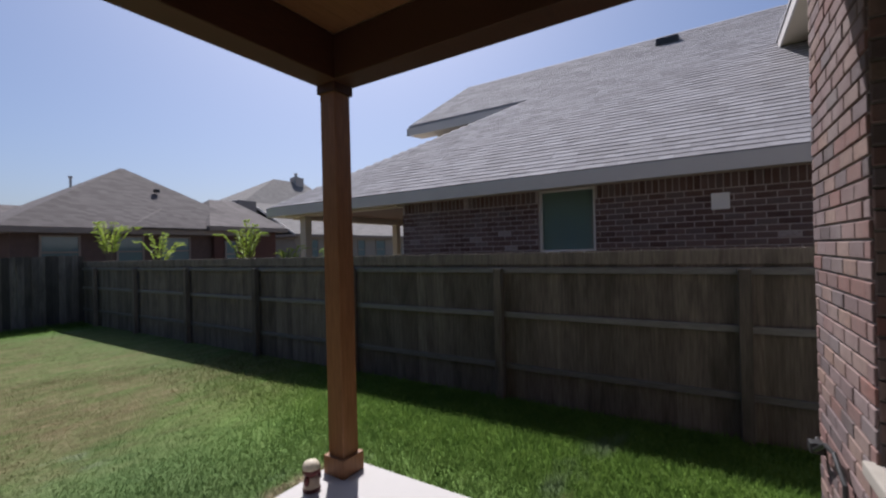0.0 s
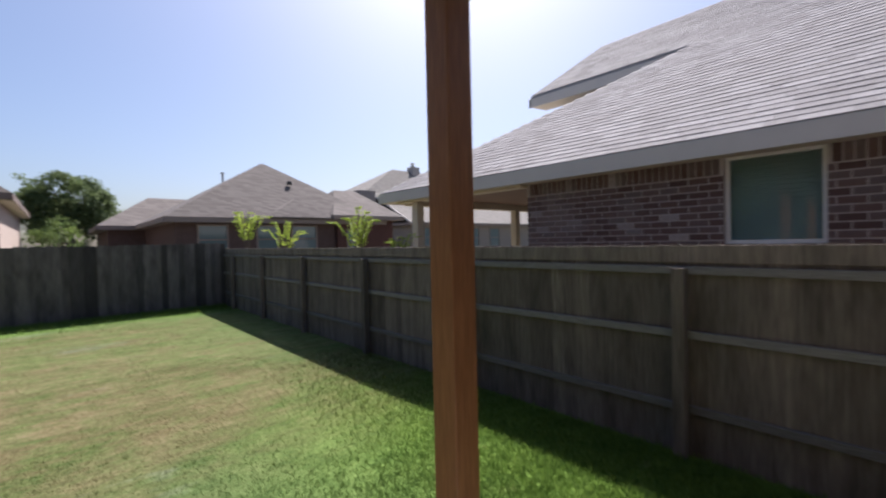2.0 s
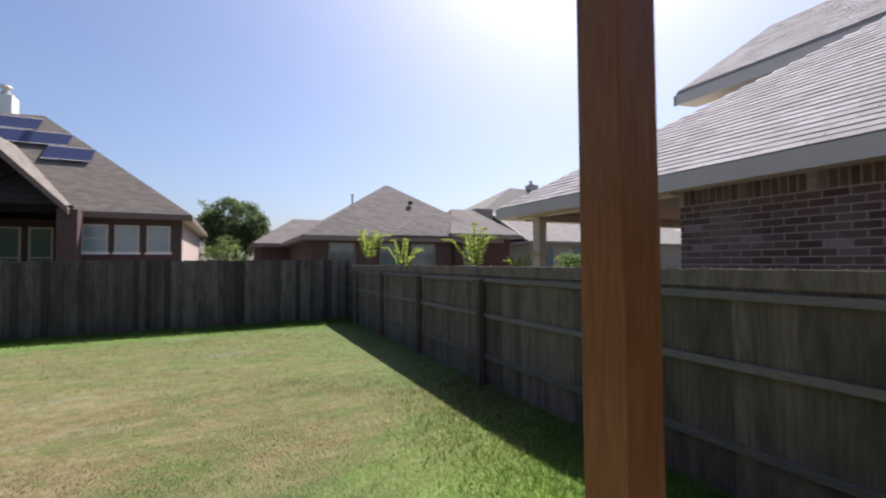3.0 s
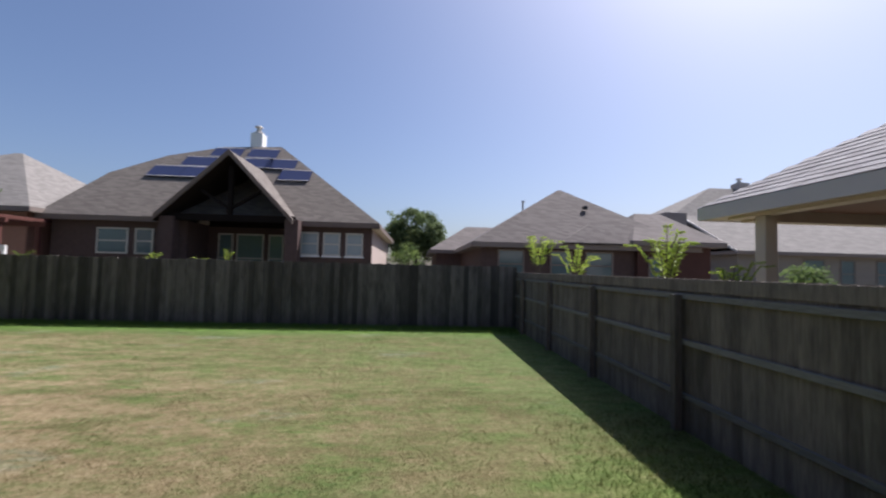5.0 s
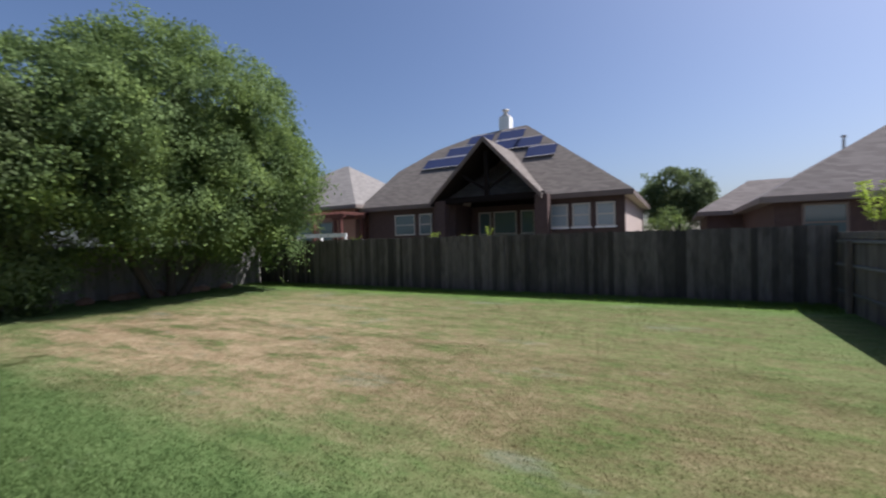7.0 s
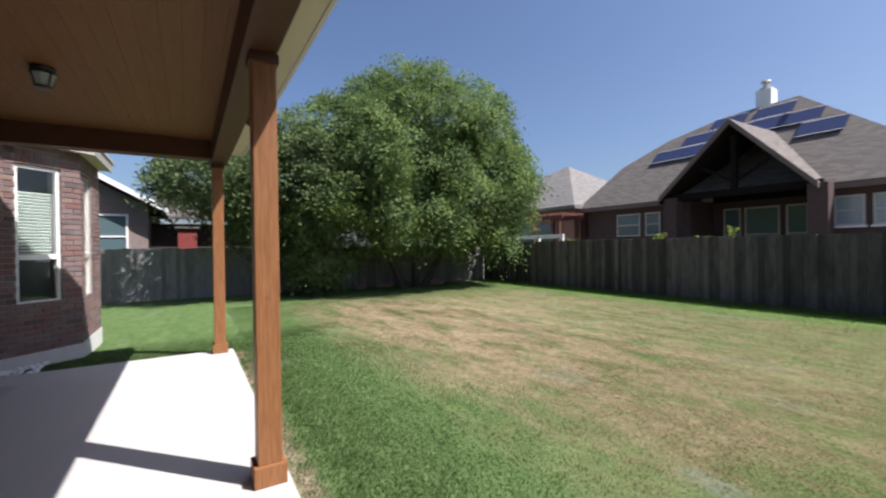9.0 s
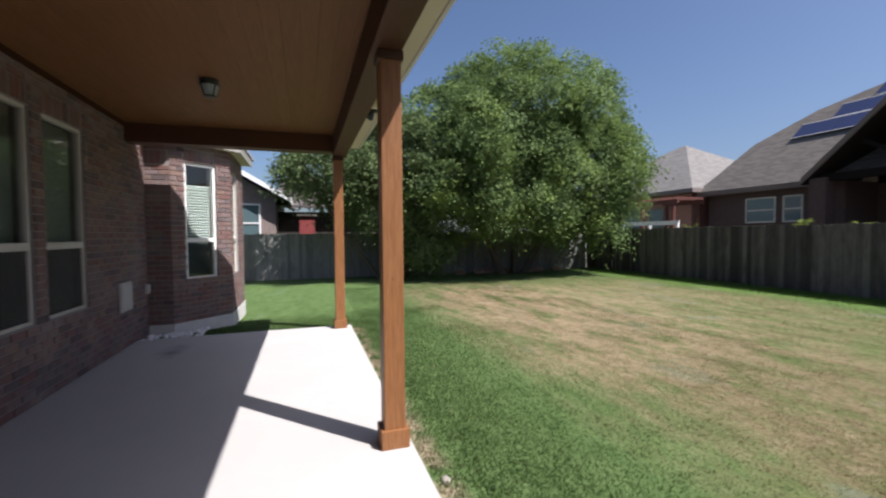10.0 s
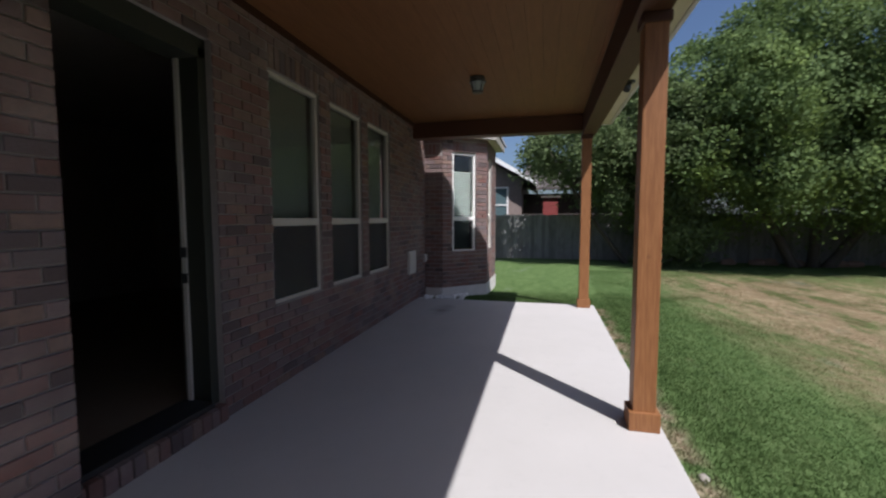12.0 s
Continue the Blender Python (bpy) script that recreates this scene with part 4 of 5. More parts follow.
def solar_house():
    h = thing("solar_house", "brick house with solar panels and a dark gabled porch", "house", (-6, 27, -0.17))
    y0, SL, EZ = 22.5, 0.9, 3.62
    zz = lambda y: EZ + SL * (y - y0)
    L, M, P0, P1 = ((x, y, zz(y)) for x, y in ((-13.5, 25.3), (-11.5, 26.85), (-8.9, 27.8), (-5.7, 28.05)))
    a, b = (-14.6, y0, EZ), (0.75, y0, EZ)
    up = (0, 0, -0.12)
    far_r, far_l = (0.75, 35, EZ), (-14.6, 35, EZ)
    for slope in ([a, b, P1, P0, M, L], [b, far_r, P1], [P0, P1, far_r, far_l], [M, P0, far_l], [L, M, far_l], [a, L, far_l]):
        part("roof_slope", prism(bmesh.new(), slope, up), M_ROOF_FAR, h)
    for q in ((-14.2, -8.2, 22.95, 23.2, -0.3, 3.5), (-3.3, 0.35, 22.95, 23.2, -0.3, 3.5), (-14.2, -13.95, 23.2, 34.7, -0.3, 3.5),
              (-8.45, -8.2, 23.2, 25.0, -0.3, 3.5), (-3.3, -3.05, 23.2, 25.0, -0.3, 3.5), (-8.2, -3.3, 25.0, 25.2, -0.3, 3.45)):
        part("wall", boxbm(*q), M_BRICK_FAR, h)
    part("wall", boxbm(0.1, 0.35, 23.2, 34.7, -0.3, 3.5), paint("pale_side_wall", (0.44, 0.36, 0.32), 0.9, 0.15, 6), h, "sunlit pale side wall")
    brown = paint("brown_fascia", (0.16, 0.12, 0.1), 0.7)
    for q in ((-14.6, -8.7, y0 - 0.02, y0 + 0.01, 3.38, 3.6), (-2.9, 0.75, y0 - 0.02, y0 + 0.01, 3.38, 3.6), (0.74, 0.77, y0, 35, 3.38, 3.6)):
        part("fascia", boxbm(*q), brown, h)
    part("side_trim", boxbm(0.36, 0.75, 22.9, 34.5, 3.36, 3.4), M_SOFFIT, h)
    # gabled porch
    gy, gx, gz = 21.6, -5.89, 6.6
    gl, gr, gb = -8.98, -3.03, 3.6
    back = y0 + (gz - EZ) / SL + 0.1
    bm = prism(bmesh.new(), [(gl, gy, gb), (gx, gy, gz), (gx, back, gz), (gl, 22.6, gb)], (0, 0, -0.2))
    prism(bm, [(gx, gy, gz), (gr, gy, gb), (gr, 22.6, gb), (gx, back, gz)], (0, 0, -0.2))
    g = part("gable_roof", bm, M_ROOF_FAR, h)
    bm = bmesh.new()
    for x in (gl, gr):
        prism(bm, [(x, gy - 0.04, gb - 0.22), (gx, gy - 0.04, gz - 0.22), (gx, gy - 0.04, gz + 0.03), (x, gy - 0.04, gb + 0.03)], (0, 0.05, 0))
    part("rake_board", bm, brown, g)
    # added sheet under the gable, near-black to paint in the porch's shade
    bm = bmesh.new()
    for x in (gl, gr):
        prism(bm, [(x, gy + 0.02, gb - 0.21), (gx, gy + 0.02, gz - 0.21), (gx, 24.9, gz - 0.21), (x, 24.9, gb - 0.21)], (0, 0, -0.03))
    part("porch_ceiling", bm, paint("shaded_porch_ceiling", (0.02, 0.015, 0.012), 0.95, 0.12, 3.0, 0.1), g)
    for x in (-8.5, -3.1):
        part("porch_column", boxbm(x - 0.3, x + 0.3, gy + 0.15, gy + 0.7, -0.17, 3.6, bevel=0.02), M_BRICK_FAR, h)
    # porch shade put into the colour of back wall, beam and truss
    M_TIMBER_SHADE = paint("shaded_timber", (0.013, 0.01, 0.009), 0.95, 0.12, 3.0, 0.1)
    part("porch_wall", boxbm(-8.2, -3.3, 25.0, 25.2, 3.45, 5.6), M_TIMBER_SHADE, h)
    part("porch_beam", boxbm(-8.6, -3.0, gy + 0.3, gy + 0.5, 3.45, 3.75), M_TIMBER_SHADE, h)
    part("truss", boxbm(gx - 0.1, gx + 0.1, gy + 0.3, gy + 0.5, 3.75, 5.95), M_TIMBER_SHADE, h)
    bm = bmesh.new()
    for s in (-1, 1):
        prism(bm, [(gx + s * 0.1, gy + 0.33, 4.0), (gx + s * 1.3, gy + 0.33, 4.75), (gx + s * 1.3, gy + 0.33, 4.9), (gx + s * 0.1, gy + 0.33, 4.15)], (0, 0.12, 0))
    part("truss_brace", bm, M_TIMBER_SHADE, h)
    # windows
    pl = Matrix.Translation((0, 22.95, 0))
    for x, w in ((-3.0, 0.86), (-1.94, 0.82), (-0.87, 0.82)):
        far_window(h, x, x + w, 2.05, 3.15, pl, M_PANE_L)
        part("window_sill", boxbm(x - 0.05, x + w + 0.05, 22.86, 22.95, 1.97, 2.05), M_TRIMW, h)
    for x, w in ((-12.2, 1.4), (-10.5, 0.82)):
        far_window(h, x, x + w, 1.9, 3.1, pl)
    pl = Matrix.Translation((0, 25.0, 0))
    for x, w in ((-7.7, 0.75), (-6.78, 1.38), (-5.17, 0.78)):
        far_window(h, x, x + w, 0.6, 3.12, pl)
    # chimney
    bm = boxbm(-7.6, -6.9, 28.2, 28.9, 7.5, 9.45, bevel=0.02)
    c = part("chimney", bm, M_TRIMW, h, "white clad chimney")
    part("chimney_cap", lathe(bmesh.new(), [(0.3, 9.45), (0.3, 9.56), (0.14, 9.58), (0.14, 9.85), (0.24, 9.87), (0.2, 9.95)], (-7.25, 28.55, 0), 14), M_FASCIA, c)
    # solar panels
    n = Vector((0, -SL, 1)).normalized()
    s = Vector((0, 1, SL)).normalized()

    def panel(x, y, wide=1.62, tall=1.1):
        o = Vector((x, y, zz(y))) + n * 0.08
        u = Vector((1, 0, 0))
        p = part("solar_panel", prism(bmesh.new(), [o, o + u * wide, o + u * wide + s * tall, o + s * tall], n * 0.04), M_PANEL, h, "dark blue solar panel")
        e = 0.035
        for q in ([o, o + u * wide, o + u * wide + s * e, o + s * e], [o + s * (tall - e), o + u * wide + s * (tall - e), o + u * wide + s * tall, o + s * tall]):
            part("panel_frame", prism(bmesh.new(), [v + n * 0.042 for v in q], n * 0.006), M_FASCIA, p)
    for x, y in ((-11.5, 25.05), (-9.85, 25.05), (-10.3, 25.88), (-8.65, 25.88), (-9.2, 26.75), (-4.87, 25.05), (-7.2, 25.92), (-5.9, 25.92), (-7.2, 26.78)):
        panel(x, y)


solar_house()


def hip_house(name, label, corner, turn, length, depth, eave, peak, ridge, roof_mat, wall_mat, windows=(), over=0.45):
    """A house with a hip roof. corner: its near corner; turn: degrees of its front; ridge: (from, to) along the front, at half depth."""
    h = thing(name, label, "house", (*corner, -0.17))
    m = Matrix.Translation((*corner, 0)) @ pose(0, 0, 0, 0, 0, turn)
    bm = boxbm(0, length, 0, depth, -0.3, eave - 0.05)
    bmesh.ops.transform(bm, matrix=m, verts=bm.verts[:])
    part("wall", bm, wall_mat, h)
    o, d2 = over, depth / 2
    a, b, c, d = (-o, -o, eave), (length + o, -o, eave), (length + o, depth + o, eave), (-o, depth + o, eave)
    r0, r1 = (ridge[0], d2, peak), (ridge[1], d2, peak)
    bm = bmesh.new()
    for poly in ([a, b, r1, r0], [b, c, r1], [c, d, r0, r1], [d, a, r0]):
        prism(bm, [m @ Vector(p) for p in poly], (0, 0, -0.1))
    part("roof", bm, roof_mat, h)
    bm = bmesh.new()
    for x0, x1, y0, y1 in ((-o, length + o, -o - 0.02, -o), (-o - 0.02, -o, -o, depth + o), (length + o, length + o + 0.02, -o, depth + o)):
        box(bm, x0, x1, y0, y1, eave - 0.22, eave - 0.01)
    bmesh.ops.transform(bm, matrix=m, verts=bm.verts[:])
    part("fascia", bm, M_FASCIA_D, h)
    bm = boxbm(-o, length + o, -o, depth + o, eave - 0.21, eave - 0.19)
    bmesh.ops.transform(bm, matrix=m, verts=bm.verts[:])
    part("soffit", bm, M_FASCIA_D, h)
    for x0, x1, z0, z1 in windows:
        far_window(h, x0, x1, z0, z1, m, frame_mat=M_FASCIA_D)
    return h, m


M_FASCIA_D = paint("brown_grey_fascia", (0.2, 0.165, 0.145), 0.7)
M_STUCCO = paint("tan_stucco", (0.25, 0.22, 0.19), 0.9)
wh, wm = hip_house("corner_house", "dark brick house with a steep brown hip roof", (5.35, 21.05), 0, 9.4, 7.9, 2.78, 6.0, (4.75, 4.95), M_ROOF_DARK, M_BRICK_FAR, ((0.75, 1.95, 1.2, 2.5), (3.1, 4.1, 1.2, 2.5), (4.7, 6.0, 1.2, 2.5)))
for (x, y, z) in ((5.4, 1.9, 4.85), (2.3, 2.1, 4.1), (7.4, 2.2, 4.3)):
    bm = boxbm(x, x + 0.22, y, y + 0.22, z - 0.16, z + 0.02, bevel=0.03)
    bmesh.ops.transform(bm, matrix=wm, verts=bm.verts[:])
    part("roof_vent", bm, M_DARK, wh)
wing, _ = hip_house("house_wing", "low dark brick wing beside the corner house", (3.75, 28.9), 0, 6.0, 8, 2.75, 4.66, (2.3, 5.0), M_ROOF_DARK, M_BRICK_FAR)
rw, rm = hip_house("house_wing", "dark red brick wing with a low brown roof", (12.35, 20.8), 0, 3.4, 6.2, 3.0, 4.7, (1.5, 2.9), M_ROOF_DARK, paint("dark_red_brick", (0.075, 0.034, 0.028), 0.9, 0.2), ((0.5, 1.15, 1.0, 2.3),))
back2, bm2 = hip_house("pale_house", "pale stucco house with a grey roof and dark windows", (22.0, 27.0), 0, 22, 10, 3.1, 5.9, (-0.45, 20), M_ROOF_FAR2, M_STUCCO, ((1.2, 2.2, 1.2, 2.7), (4.2, 5.6, 1.0, 2.7), (6.6, 7.6, 1.0, 2.7), (9, 10.4, 1.0, 2.7)))
part("gable_wall", prism(bmesh.new(), [(22.0, 27.0, 3.0), (22.0, 32.0, 5.6), (22.0, 37.0, 3.0)], (0.25, 0, 0)), M_STUCCO, back2)
part("rake_board", prism(bmesh.new(), [(21.53, 26.5, 2.98), (21.53, 32.0, 5.78), (21.53, 32.0, 5.93), (21.53, 26.5, 3.13)], (0.03, 0, 0)), M_FASCIA, back2)
gh, gm = hip_house("gabled_house", "grey roofed house behind with a brick chimney", (20.0, 33.0), 0, 15, 10, 4.6, 9.3, (8.2, 12), M_ROOF_FAR2, M_BRICK_FAR)
lh, lm = hip_house("left_back_house", "salmon brick house with a pale brown hip roof", (-27.0, 22.4), 0, 12.2, 11, 3.85, 7.57, (6.5, 6.9), M_ROOF_FAR2, M_SALMON, ((7.2, 8.6, 1.2, 2.9), (9.2, 10.4, 1.2, 2.9)))


def left_house():
    h = thing("left_neighbour_house", "brick neighbour house with a white-edged gable beyond the grey fence", "house", (-20, -2, -0.17))
    bm = prism(bmesh.new(), [(-16.6, 1.15, -0.3), (-16.6, 1.15, 3.15), (-16.6, -5.4, 7.0), (-16.6, -12, 3.15), (-16.6, -12, -0.3)], (-9, 0, 0))
    part("wall", bm, paint("grey_brown_wall", (0.24, 0.19, 0.17), 0.9, 0.25, 7), h)
    up = (0, 0, 0.12)
    bm = prism(bmesh.new(), [(-16.1, 1.75, 2.98), (-16.1, -5.4, 7.15), (-26, -5.4, 7.15), (-26, 1.75, 2.98)], up)
    prism(bm, [(-16.1, -12.5, 2.98), (-26, -12.5, 2.98), (-26, -5.4, 7.15), (-16.1, -5.4, 7.15)], up)
    part("roof", bm, M_ROOF_FAR, h)
    bm = prism(bmesh.new(), [(-16.08, 1.78, 2.9), (-16.08, 1.78, 3.1), (-16.08, -5.4, 7.28), (-16.08, -5.4, 7.05)], (0.05, 0, 0))
    box(bm, -18, -16.05, 1.76, 1.8, 2.86, 3.06)
    part("rake_trim", bm, M_TRIMW, h, "white painted rake board")
    pl = Matrix.Translation((-16.6, 0, 0)) @ pose(0, 0, 0, 0, 0, 90)
    w = far_window(h, -1.1, 0.55, 1.2, 2.85, pl)
    w.data.materials[0] = M_TRIMW
    bm = boxbm(-24, -18.2, 1.15, 7.5, -0.3, 2.6)
    part("rear_wing", bm, paint("dark_porch", (0.05, 0.04, 0.035), 0.8), h)
    part("wing_roof", prism(bmesh.new(), [(-17.6, 1.1, 2.75), (-17.6, 8, 2.75), (-22, 8, 4.4), (-22, 1.1, 4.4)], up), M_ROOF_DARK, h)
    s = thing("garden_shed", "small red painted shed behind the grey fence", "shed", (-17.0, 2.5, -0.17))
    part("wall", boxbm(-17.6, -16.9, 2.1, 2.75, -0.17, 2.35), paint("red_paint", (0.22, 0.045, 0.04), 0.7), s)
    part("roof", prism(bmesh.new(), [(-17.7, 2.0, 2.35), (-16.8, 2.0, 2.35), (-16.8, 2.85, 2.35), (-17.7, 2.85, 2.35)], (0, 0, 0.08)), M_ROOF_FAR, s)


left_house()

c = part("chimney", boxbm(30.5, 31.5, 37.4, 38.4, 8.5, 9.75, bevel=0.03), paint("pale_chimney_brick", (0.4, 0.36, 0.34), 0.9, 0.2, 8), gh, "brick chimney with a metal cap")
part("chimney_cap", lathe(bmesh.new(), [(0.34, 9.75), (0.34, 9.83), (0.16, 9.86), (0.16, 10.1), (0.28, 10.14), (0.22, 10.22)], (30.9, 37.9, 0), 14), M_FASCIA, c)
part("chimney_box", boxbm(16.0, 17.2, 24.6, 25.4, 2.9, 4.95, bevel=0.03), paint("dark_box", (0.22, 0.2, 0.195), 0.8), rw, "square dark chimney box")
part("vent_pipe", lathe(bmesh.new(), [(0.05, 4.3), (0.05, 5.25), (0.085, 5.27), (0.085, 5.35)], (8.2, 25.0, 0), 10), M_FASCIA, wh)
# small front hip of the corner house
bm = bmesh.new()
for poly in ([(3.4, -0.6, 2.8), (6.9, -0.6, 2.8), (5.15, 0.6, 3.75)], [(6.9, -0.6, 2.8), (5.15, 1.3, 3.75), (5.15, 0.6, 3.75)], [(3.4, -0.6, 2.8), (5.15, 0.6, 3.75), (5.15, 1.3, 3.75)]):
    prism(bm, [wm @ Vector(p) for p in poly], (0, 0, 0.05))
part("front_hip", bm, M_ROOF_DARK, wh)


def pergola():
    p = thing("pergola", "dark red timber pergola beside the solar house", "pergola", (-15.5, 21.5, -0.17))
    red = paint("red_timber", (0.1, 0.032, 0.024), 0.7)
    for x, y in ((-16.4, 20.6), (-14.3, 20.6), (-16.4, 22.4), (-14.3, 22.4)):
        part("post", boxbm(x - 0.08, x + 0.08, y - 0.08, y + 0.08, -0.17, 3.0), red, p)
    for y in (20.6, 22.4):
        part("beam", boxbm(-16.7, -14.0, y - 0.06, y + 0.06, 3.0, 3.2), red, p)
    for k in range(7):
        part("rafter", boxbm(-16.6 + k * 0.42, -16.54 + k * 0.42, 20.3, 22.7, 3.2, 3.32), red, p)


pergola()


# ---------------------------------------------------------------- trees and plants
def leaf_cloud(name, parent, centers, material, per, spread, size, seed):
    """Leaves round the twig ends in centers, each one a small folded blade."""
    rng = np.random.default_rng(seed)
    c = np.array(centers, float)
    out = c - c.mean(axis=0)
    out /= np.linalg.norm(out, axis=1)[:, None] + 1e-6
    spray = rng.normal(0, 0.45, c.shape) + out * 0.55 + np.array((0.0, 0.0, 0.6))
    spray /= np.linalg.norm(spray, axis=1)[:, None]
    c, spray = np.repeat(c, per, axis=0), np.repeat(spray, per, axis=0)
    n = len(c)
    off = rng.normal(0, 1, (n, 3)) * spread
    off -= spray * (off * spray).sum(axis=1)[:, None] * 0.6
    off[:, 2] -= (off ** 2).sum(axis=1) * 0.5 / spread * 0.35
    c = c + off
    face = rng.normal(0, 1, (n, 3)) * 0.42 + spray * 0.9
    d = np.cross(face, rng.normal(0, 1, (n, 3)))
    d /= np.linalg.norm(d, axis=1)[:, None]
    d[:, 2] -= 0.25
    e = np.cross(face, d)
    e /= np.linalg.norm(e, axis=1)[:, None]
    s = size * rng.uniform(0.65, 1.3, n)[:, None]
    up = np.cross(d, e)
    v = np.stack((c, c + d * s * 0.5 + e * s * 0.3 + up * s * 0.08, c + d * s, c + d * s * 0.5 - e * s * 0.3 + up * s * 0.08), 1).reshape(-1, 3)
    me = bpy.data.meshes.new(name)
    me.vertices.add(4 * n)
    me.vertices.foreach_set("co", v.ravel())
    me.loops.add(4 * n)
    me.loops.foreach_set("vertex_index", np.arange(4 * n))
    me.polygons.add(n)
    me.polygons.foreach_set("loop_start", np.arange(0, 4 * n, 4))
    me.materials.append(material)
    me.update(calc_edges=True)
    me.validate()
    ob = new(name, me)
    attach(ob, parent)
    return tagged(ob, kind="stuff")


def tree(name, label, base, crowns, trunk_r, material, twigs, per, spread, size, seed, lean=(), low=0.25):
    """A tree: trunks with limbs towards points of the crown, and leaves round the twigs. crowns: (centre, radii) lumps."""
    rng = random.Random(seed)
    t = thing(name, label, "tree", base)
    ends = []
    total = sum(r[0] * r[1] * r[2] for _, r in crowns)
    for c, r in crowns:
        for _ in range(max(4, int(twigs * r[0] * r[1] * r[2] / total))):
            while True:
                p = Vector((rng.uniform(-1, 1), rng.uniform(-1, 1), rng.uniform(-1, 1)))
                if 0.3 < p.length < 1:
                    break
            p = p.normalized() * (p.length ** 0.45)
            w = 1 + 0.34 * noise.noise((p.x * 2.3 + seed, p.y * 2.3, p.z * 2.3)) + 0.18 * noise.noise((p.x * 6 + seed, p.y * 6, p.z * 6))
            q = Vector(c) + Vector((p.x * r[0], p.y * r[1], p.z * r[2])) * w
            if q.z > low + 0.25 * noise.noise((q.x, q.y, seed)) and noise.noise((q.x * 0.9, q.y * 0.9, q.z * 0.9 + seed)) > -0.16:
                ends.append(q)
    bm = bmesh.new()
    b = Vector(base)
    for k, (dx, dy) in enumerate(lean or ((0, 0),)):
        c, r = crowns[k % len(crowns)]
        top = Vector((c[0] + dx, c[1] + dy, c[2] + r[2] * 0.45))
        foot = b + Vector((dx * 0.35, dy * 0.35, -0.1))
        mid = foot.lerp(top, 0.4) + Vector((rng.uniform(-0.3, 0.3), rng.uniform(-0.3, 0.3), 0))
        pts = [foot, foot.lerp(mid, 0.15), mid, mid.lerp(top, 0.5), top]
        tube(bm, pts, [trunk_r * 1.3, trunk_r, trunk_r * 0.75, trunk_r * 0.45, 0.03], 10)
        for e in rng.sample(ends, min(14, len(ends))):
            s = foot.lerp(top, rng.uniform(0.3, 0.75))
            m2 = s.lerp(e, 0.5) + Vector((0, 0, rng.uniform(0.0, 0.4)))
            tube(bm, [s, m2, e], [trunk_r * 0.35, trunk_r * 0.2, 0.012], 6)
    part("trunk", bm, M_BARK, t, smooth=True)
    leaf_cloud("crown", t, ends, material, per, spread, size, seed)
    return t


tree("tree", "large dense green shade tree hanging low over the fence", (-12.9, 10.6, -0.17),
     [((-12.1, 10.6, 5.9), (3.2, 3.9, 2.6)), ((-12.0, 12.6, 4.0), (2.9, 3.0, 2.6)), ((-11.8, 8.0, 4.2), (3.0, 3.0, 2.5)), ((-11.7, 10.5, 3.4), (3.0, 4.2, 1.8)), ((-10.9, 10.0, 5.2), (2.2, 2.4, 2.0)), ((-12.6, 13.2, 2.1), (1.2, 1.4, 1.0))],
     0.16, M_LEAF, 2500, 140, 0.27, 0.104, 11, ((0, 0), (-0.3, 1.2), (0.2, -1.5)), 0.85)
tree("tree", "smaller darker green tree beside the big one", (-12.9, 5.6, -0.17),
     [((-12.5, 5.4, 3.9), (2.4, 2.3, 2.2)), ((-12.4, 3.4, 3.9), (2.0, 1.9, 1.5)), ((-12.2, 6.1, 1.7), (1.4, 1.2, 1.4))],
     0.09, M_LEAF_D, 1000, 110, 0.24, 0.11, 12, ((0, 0), (0.1, -1.6), (0.0, 0.8)))
tree("shrub", "low leafy green bush under the big tree", (-12.3, 7.2, -0.17), [((-12.2, 7.2, 0.95), (1.0, 1.1, 0.85)), ((-12.5, 6.2, 0.8), (0.8, 0.8, 0.7))], 0.04, M_LEAF, 130, 90, 0.2, 0.09, 21)
tree("tree", "round dark green oak far behind the fence", (2.4, 37, -0.17), [((2.4, 37, 4.6), (2.2, 2.0, 2.0)), ((1.4, 36.5, 4.0), (1.5, 1.5, 1.4)), ((3.4, 36.5, 4.0), (1.5, 1.5, 1.4))], 0.2, M_LEAF_D, 420, 80, 0.28, 0.19, 13)
tree("shrub", "pale green leafy shrub behind the back fence", (2.2, 30, -0.17), [((2.0, 30, 2.2), (1.1, 0.9, 1.2))], 0.06, M_LEAF, 90, 40, 0.16, 0.12, 14)
tree("shrub", "dusty green shrub beyond the neighbour patio", (12.6, 13.0, -0.17), [((12.6, 13.0, 1.25), (0.6, 0.6, 0.6))], 0.05, M_LEAF, 60, 40, 0.13, 0.09, 15)


